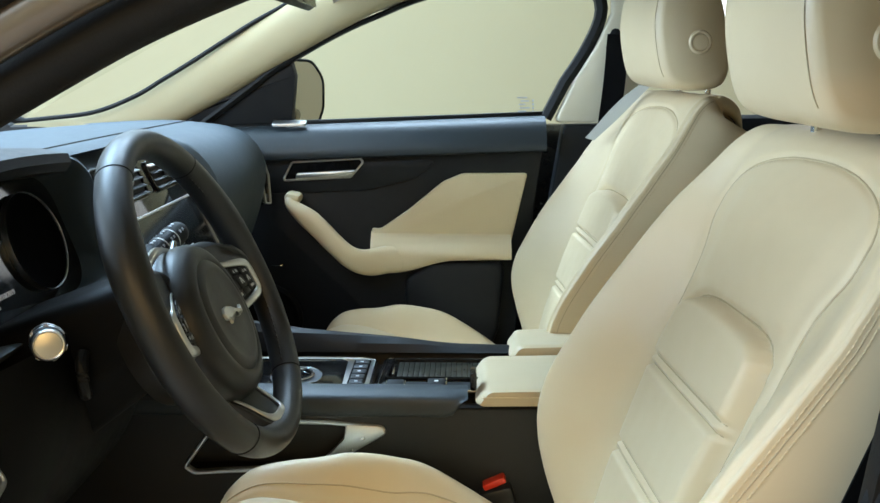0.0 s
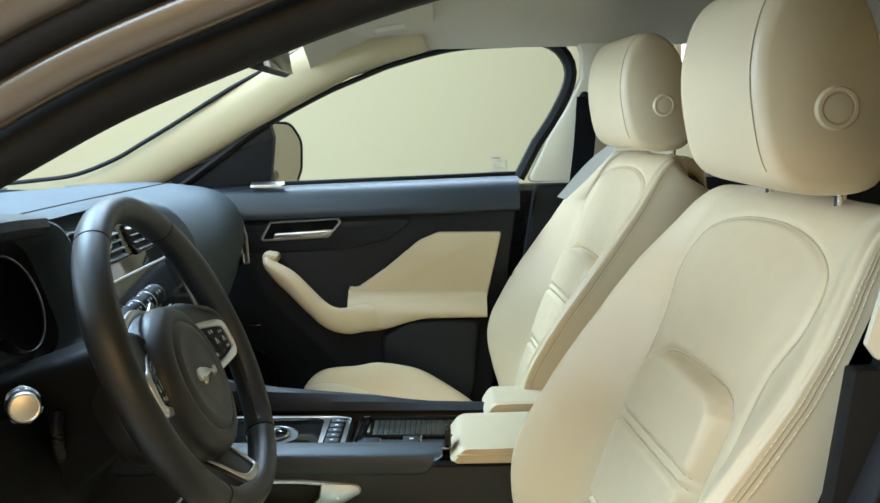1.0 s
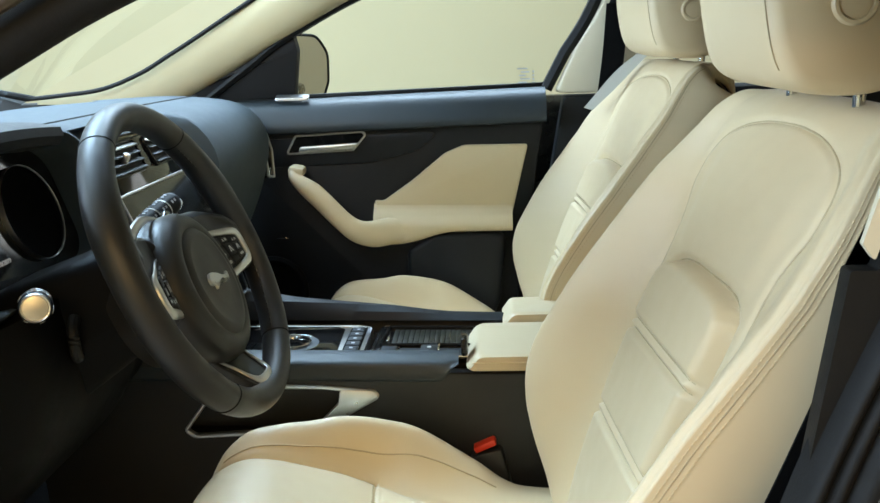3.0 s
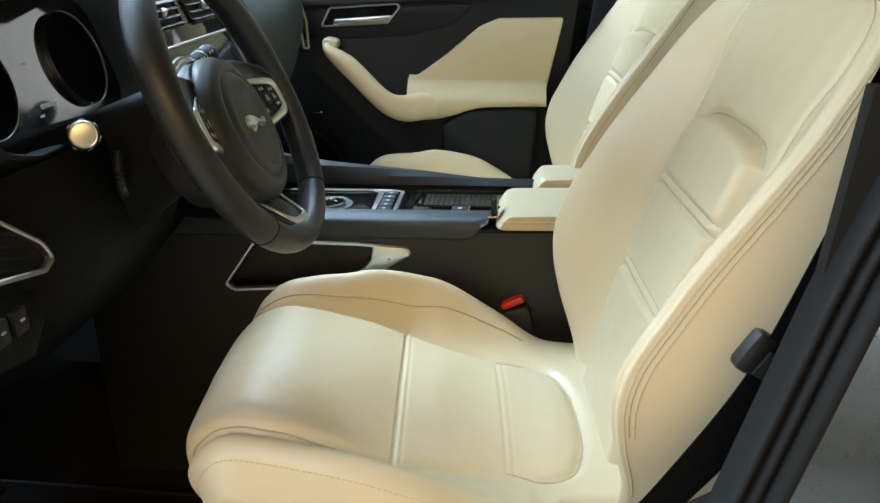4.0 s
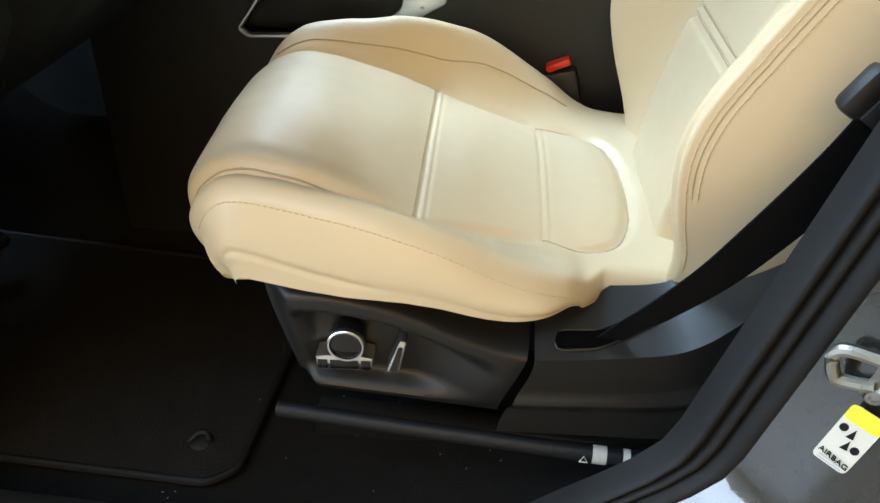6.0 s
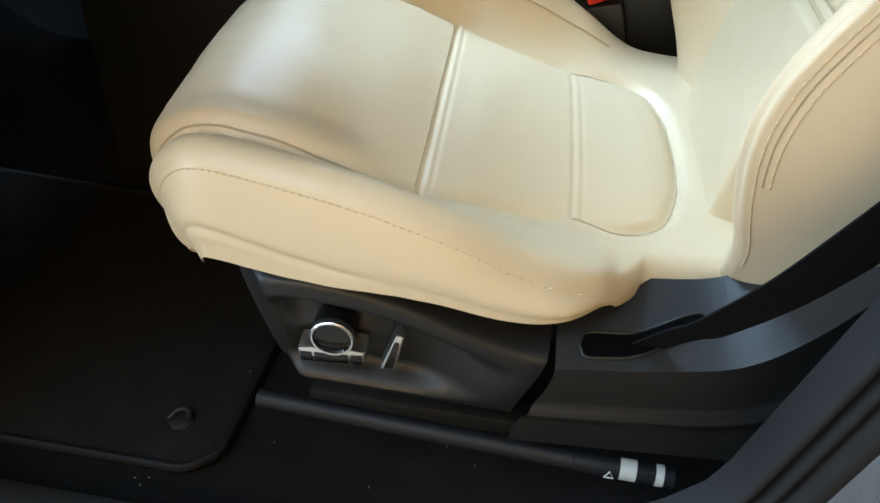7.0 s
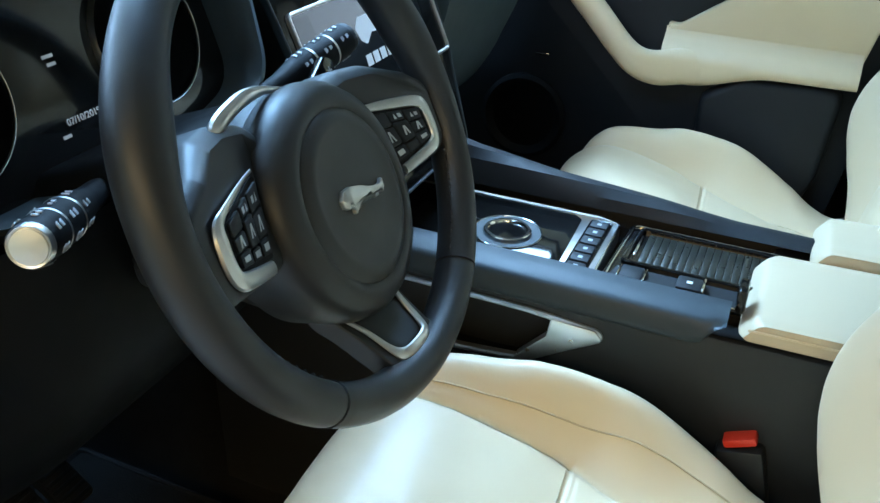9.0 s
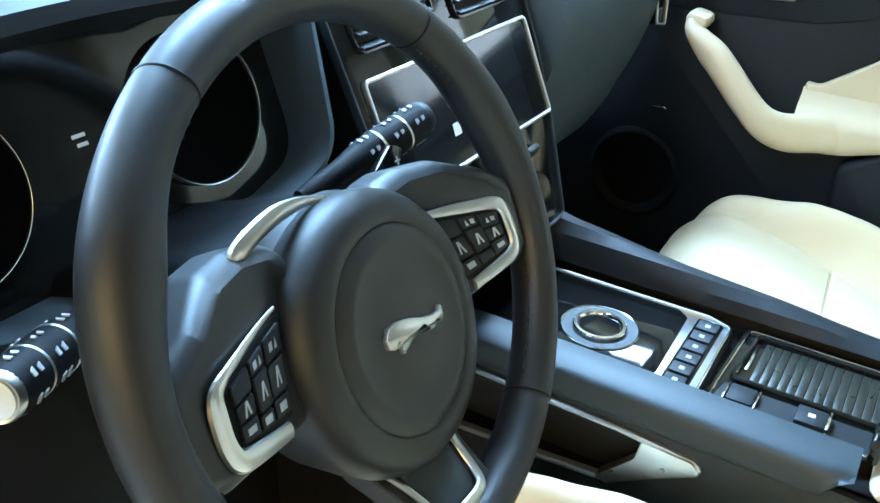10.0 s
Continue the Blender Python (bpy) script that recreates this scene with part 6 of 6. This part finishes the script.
    for a, c in ((-0.001, 0.006), (0.001, -0.006)):
        part("pictogram", plate([(a - 0.003, c - 0.005), (a + 0.004, c - 0.004), (a + 0.001, c + 0.006)], put, 0.0005, 0.0010), LABEL_BLACK, lb)
    letters("lettering", "AIRBAG", lambda a, b_, h: put(-0.0150 + a, -0.0235 + b_, 0.0008 + h), 0.0066, LABEL_BLACK, lb)
    for k in range(2):
        part("text_bar", plate([(-0.012, -0.0275 - 0.003 * k), (0.012, -0.0275 - 0.003 * k), (0.012, -0.0262 - 0.003 * k), (-0.012, -0.0262 - 0.003 * k)], put, 0.0005, 0.0009), GREY_MARK, lb)


centre_post()


# ---- seat belts ----
def strap(points, width, across, name, parent, label, tail=1.0):
    p = spline(points, 60)
    rings = []
    for i, q in enumerate(p):
        d = Vector(p[min(i + 1, 59)]) - Vector(p[max(i - 1, 0)])
        d.normalize()
        a = Vector(across)
        a = (a - d * a.dot(d)).normalized()
        n = a.cross(d).normalized()
        wide = width * (1 - (1 - tail) * float(smoothstep(38, 58, i)))
        rings.append([Vector(q) + a * (wide * u) + n * h for u, h in ((-0.5, -0.0007), (0.5, -0.0007), (0.5, 0.0007), (-0.5, 0.0007))])
    return part(name, sheet(rings, close_v=True, cap=True), WEBBING, parent, label)


def seat_belts():
    b = thing("driver_seat_belt", "black driver seat belt hanging beside the seat", "seat belt")
    strap([(0.690, -0.645, 1.34), (0.645, -0.647, 1.20), (0.590, -0.648, 1.075), (0.526, -0.651, 0.912), (0.456, -0.654, 0.803), (0.408, -0.648, 0.744), (0.392, -0.622, 0.708), (0.376, -0.598, 0.672), (0.366, -0.584, 0.650)], 0.046, (0.82, 0.28, -0.49), "webbing", b, "black belt webbing", 0.45)
    part("tongue", rbox((0.510, -0.652, 0.938), (0.021, 0.018, 0.038), 0.006, (0, 35, 8)), HARD_BLACK, b, "black buckle tongue with stop")
    part("tongue_plate", rbox((0.528, -0.658, 0.922), (0.034, 0.004, 0.024), 0.0015, (0, 35, 8)), HARD_BLACK, b)
    p = thing("passenger_seat_belt", "black passenger seat belt on the centre pillar", "seat belt")
    strap([(0.600, 0.655, 1.375), (0.590, 0.640, 1.26), (0.570, 0.630, 1.12), (0.540, 0.628, 0.95), (0.50, 0.63, 0.75)], 0.047, (1, 0.1, 0.2), "webbing", p, "black belt webbing")
    part("guide", rbox((0.592, 0.672, 1.365), (0.030, 0.026, 0.060), 0.012, (0, 12, 0)), SOFT_BLACK, p, "black belt guide")
    for name, y in (("driver_buckle", -0.110), ("passenger_buckle", 0.165)):
        k = thing(name, "black belt buckle with a red release button", "seat belt buckle", group="belt buckles")
        part("body", rbox((0.318, y, 0.695), (0.048, 0.026, 0.080), 0.006, (0, -14, 0)), HARD_BLACK, k, "black buckle body")
        part("release_button", rbox((0.3080, y, 0.7420), (0.034, 0.020, 0.010), 0.003, (0, -24, 0)), RED, k, "red release button")
        part("stalk", rbox((0.330, y, 0.60), (0.030, 0.014, 0.14), 0.004, (0, -14, 0)), HARD_BLACK, k, "black buckle stalk")


seat_belts()


def paper_tag():
    t = thing("paper_tag", "grey paper tag hanging over the passenger seat shoulder", "paper tag")
    rows = []
    for k in np.linspace(0, 1, 14):
        a = Vector((0.628, 0.500, 1.282)).lerp(Vector((0.520, 0.548, 1.172)), k)
        w = Vector((0.015, -0.014, -0.010)) * (0.9 + 0.2 * k)
        rows.append([a + w * v + Vector((-0.006 * math.sin(k * 3), 0, 0.004 * math.sin(k * 5 + v * 2))) for v in (0, 0.5, 1.0)])
    bm = sheet(rows)
    part("sheet", bm, PAPER, t, "grey folded paper")


paper_tag()


# ---- floor, mats, pedals ----
def cabin_floor():
    rows = []
    for x in np.linspace(-0.95, 2.0, 70):
        row = []
        for y in np.linspace(-0.70, 0.70, 57):
            z = 0.385 + 0.38 * float(smoothstep(-0.50, -0.95, x)) + 0.16 * math.exp(-((y - 0.01) / 0.09) ** 4)
            z += 0.04 * float(smoothstep(0.05, 0.45, x)) + 0.02 * float(smoothstep(-0.60, -0.70, y)) + 0.003 * noise.noise((x * 6, y * 6, 1))
            row.append(Vector((x, y, z)))
        rows.append(row)
    tagged(part("floor", sheet(rows), CARPET), "black carpeted car floor", "floor", kind="structure")


cabin_floor()


def floor_mat():
    m = thing("floor_mat", "black driver floor mat with bound edge", "floor mat")
    o = rounded([(-0.62, -0.605), (-0.050, -0.585), (-0.022, -0.560), (-0.022, -0.15), (-0.60, -0.15)], 0.03)
    part("mat_body", plate(o, lambda a, b, h: Vector((a, b, 0.388 + 0.30 * max(-0.50 - a, 0) + h)), 0.0, 0.008, 0.003), MAT, m, "black mat pile")
    part("edge_binding", tube([Vector((a, b, 0.396 + 0.30 * max(-0.50 - a, 0))) for a, b in o], 0.005, 8, closed=True), RUBBER, m, "black edge binding")
    part("clip", tube(spline([(-0.092, -0.530, 0.400), (-0.085, -0.519, 0.404), (-0.074, -0.518, 0.404), (-0.068, -0.527, 0.402)], 14), 0.0030, 8), HARD_BLACK, m, "black mat clip")
    part("clip_base", lathe([(0.013, 0.0), (0.013, 0.002), (0.009, 0.004)], frame_of((-0.080, -0.527, 0.396), (1, 0, 0), (0, 1, 0)), 20), HARD_BLACK, m)
    crumbs = bmesh.new()
    rnd = random.Random(3)
    for _ in range(30):
        x, y = rnd.uniform(-0.25, 0.30), rnd.uniform(-0.62, -0.40)
        rbox((x, y, 0.3975 + 0.04 * float(smoothstep(0.05, 0.45, x))), (0.0012 + 0.0014 * rnd.random(), 0.0010, 0.001), 0, (0, 0, rnd.uniform(0, 180)), bm=crumbs)
    tagged(part("crumbs", crumbs, CRUMB), "pale crumbs on the carpet", "crumbs", kind="stuff")


floor_mat()


def pedals():
    for name, y, x, z, w, h, label in (("brake_pedal", -0.415, -0.40, 0.62, 0.075, 0.055, "black rubber brake pedal with steel edge"), ("accelerator_pedal", -0.27, -0.52, 0.52, 0.05, 0.14, "black hanging accelerator pedal in the footwell"), ("foot_rest", -0.58, -0.44, 0.53, 0.075, 0.17, "ribbed steel foot rest")):
        p = thing(name, label, "pedal")
        put = frame_of((x, y, z), (0, 1, 0), (-0.75, 0, 0.66))
        part("pad", plate(rounded([(-w / 2, -h / 2), (w / 2, -h / 2), (w / 2, h / 2), (-w / 2, h / 2)], 0.01), put, -0.012, 0.0, 0.002), SATIN if name == "foot_rest" else HARD_BLACK, p, "pedal face")
        n = int(h / 0.012)
        for k in range(n):
            part("rubber_rib", rbox(put(0, -h / 2 + 0.008 + 0.012 * k, 0.001), (0.004, w * 0.86, 0.006), 0.0015, (0, -41, 0)), RUBBER, p)
        part("arm", tube([put(0, 0, -0.012), Vector((x - 0.10, y, z + 0.16))], 0.010, 8), HARD_BLACK, p, "black pedal arm")


pedals()


def sill():
    rows = []
    for x in np.linspace(-0.70, 1.3, 40):
        rows.append([Vector((x, y, z)) for y, z in spline([(-0.650, 0.36), (-0.670, 0.40), (-0.700, 0.430), (-0.740, 0.440), (-0.790, 0.425), (-0.830, 0.37), (-0.850, 0.25)], 24)])
    tagged(part("door_sill", sheet(rows), PAINT), "dark grey painted door sill", "sill", kind="structure")
    tagged(part("sill_trim", rbox((0.3, -0.672, 0.405), (2.0, 0.05, 0.05), 0.015), HARD_BLACK), "black plastic sill trim", "sill", kind="structure")
    tagged(part("sill_passenger", rbox((0.3, 0.72, 0.45), (2.2, 0.12, 0.14), 0.02), HARD_BLACK), "black passenger sill", "sill", kind="structure")


sill()


def rear_bench():
    b = thing("rear_seat", "cream leather rear bench seat", "car seat")
    rows = []
    for y in np.linspace(-0.62, 0.62, 40):
        rows.append([Vector((x, y, z)) for x, z in spline([(1.00, 0.60), (0.98, 0.70), (1.02, 0.755), (1.20, 0.735), (1.36, 0.72), (1.42, 0.80), (1.50, 1.0), (1.56, 1.14), (1.62, 1.17), (1.70, 1.10)], 40)])
    part("bench", sheet(rows), LEATHER, b, "cream leather bench")
    tagged(part("rear_bulkhead", rbox((1.95, 0, 0.9), (0.04, 1.4, 1.3), 0.01), SOFT_BLACK), "dark load bay wall", "wall", kind="structure")
    tagged(part("rear_door_passenger", rbox((1.10, 0.70, 0.85), (0.80, 0.06, 0.70), 0.02), SOFT_BLACK), "dark rear door trim", "door", kind="structure")
    tagged(part("rear_door_driver", rbox((1.25, -0.72, 0.85), (1.0, 0.06, 0.70), 0.02), SOFT_BLACK), "dark rear door trim", "door", kind="structure")
    tagged(part("firewall", rbox((-0.97, 0, 0.75), (0.04, 1.5, 0.8), 0.01), HARD_BLACK), "black firewall", "wall", kind="structure")
    tagged(part("side_wall_passenger_front", rbox((-0.62, 0.70, 0.85), (0.62, 0.05, 0.70), 0.01), HARD_BLACK), "black footwell side lining", "wall", kind="structure")
    tagged(part("side_wall_driver_front", rbox((-0.62, -0.71, 0.80), (0.60, 0.04, 0.72), 0.01), HARD_BLACK), "black footwell side lining", "wall", kind="structure")
    tagged(part("rear_pillar_passenger", rbox((1.66, 0.67, 1.33), (0.45, 0.04, 0.45), 0.01), HEADLINER), "grey rear pillar lining", "pillar", kind="structure")
    tagged(part("roof_skin", rbox((0.95, 0, 1.625), (1.95, 1.3, 0.03), 0.01), PAINT), "grey metallic roof skin", "roof", kind="structure")
    tagged(part("bonnet", rbox((-1.55, 0, 1.02), (1.25, 1.55, 0.10), 0.04, (0, -4, 0)), PAINT), "grey metallic bonnet", "bonnet", kind="structure")


rear_bench()


# ---- the showroom round the car ----
def showroom():
    X0, X1, Y0, Y1, Z = -5.2, 5.0, -5.5, 3.2, 3.4
    def wall(name, c, s, mat, label):
        tagged(part(name, rbox(c, s, 0), mat), label, "wall", kind="structure")
    tagged(part("ground", rbox(((X0 + X1) / 2, (Y0 + Y1) / 2, -0.05), (X1 - X0 + 1, Y1 - Y0 + 1, 0.1), 0), TILE), "grey tiled showroom floor", "floor", kind="structure")
    tagged(part("showroom_ceiling", rbox(((X0 + X1) / 2, (Y0 + Y1) / 2, Z + 0.05), (X1 - X0 + 1, Y1 - Y0 + 1, 0.1), 0), CEILING), "white showroom ceiling", "ceiling", kind="structure")
    wall("wall_east", ((X0 + X1) / 2, Y1 + 0.1, Z / 2), (X1 - X0 + 0.4, 0.2, Z), WALL, "plain cream showroom wall")
    wall("wall_west", ((X0 + X1) / 2, Y0 - 0.1, Z / 2), (X1 - X0 + 0.4, 0.2, Z), WALL, "plain cream showroom wall")
    # unseen glowing panel, added to put a white reflection in the gloss fascia
    fw = thing("wall_window", "unseen glowing wall panel, added for a white reflection", "window", kind="structure")
    part("pane", rbox((1.90, Y1 - 0.002, 1.80), (0.80, 0.02, 0.70), 0), REFLECTED_GLOW, fw, "glowing pane, added for the reflection")
    part("frame", ring_plate([(1.46, 1.41), (2.34, 1.41), (2.34, 2.19), (1.46, 2.19)], lambda a, b, h: Vector((a, Y1 - h, b)), 0.0, 0.03, 0.05), SATIN, fw, "silver frame round the glowing pane")
    wall("wall_south", (X1 + 0.1, (Y0 + Y1) / 2, Z / 2), (0.2, Y1 - Y0, Z), WALL, "plain cream showroom wall")
    # north wall with the tall window opening
    wall("wall_north", (X0 - 0.1, 2.0, Z / 2), (0.2, 2.4, Z), WALL, "plain cream showroom wall")
    wall("wall_north_side", (X0 - 0.1, -4.8, Z / 2), (0.2, 1.4, Z), WALL, "plain cream showroom wall")
    wall("wall_north_base", (X0 - 0.1, -1.65, 0.5), (0.2, 4.9, 1.0), WALL, "cream wall under the window")
    for k in range(4):
        tagged(part("window_post", rbox((X0 - 0.1, -4.1 + 1.633 * k, 2.2), (0.10, 0.06, 2.4), 0.006), SOFT_BLACK), "dark window post", "window frame", kind="structure")
    # frames added so that each unseen overhead lamp has a fitting
    for x, y, sx, sy in ((-1.2, -2.6, 2.5, 1.3), (-1.25, 0.75, 1.5, 1.9), (0.6, -4.7, 4.1, 1.0), (-0.1, 1.95, 1.7, 0.9)):
        t = thing("ceiling_light", "flat silver frame added above an unseen lamp", "ceiling light", group="ceiling lights")
        part("frame", rbox((x, y, Z - 0.02), (sx, sy, 0.04), 0.01), SATIN, t, "silver frame")


showroom()
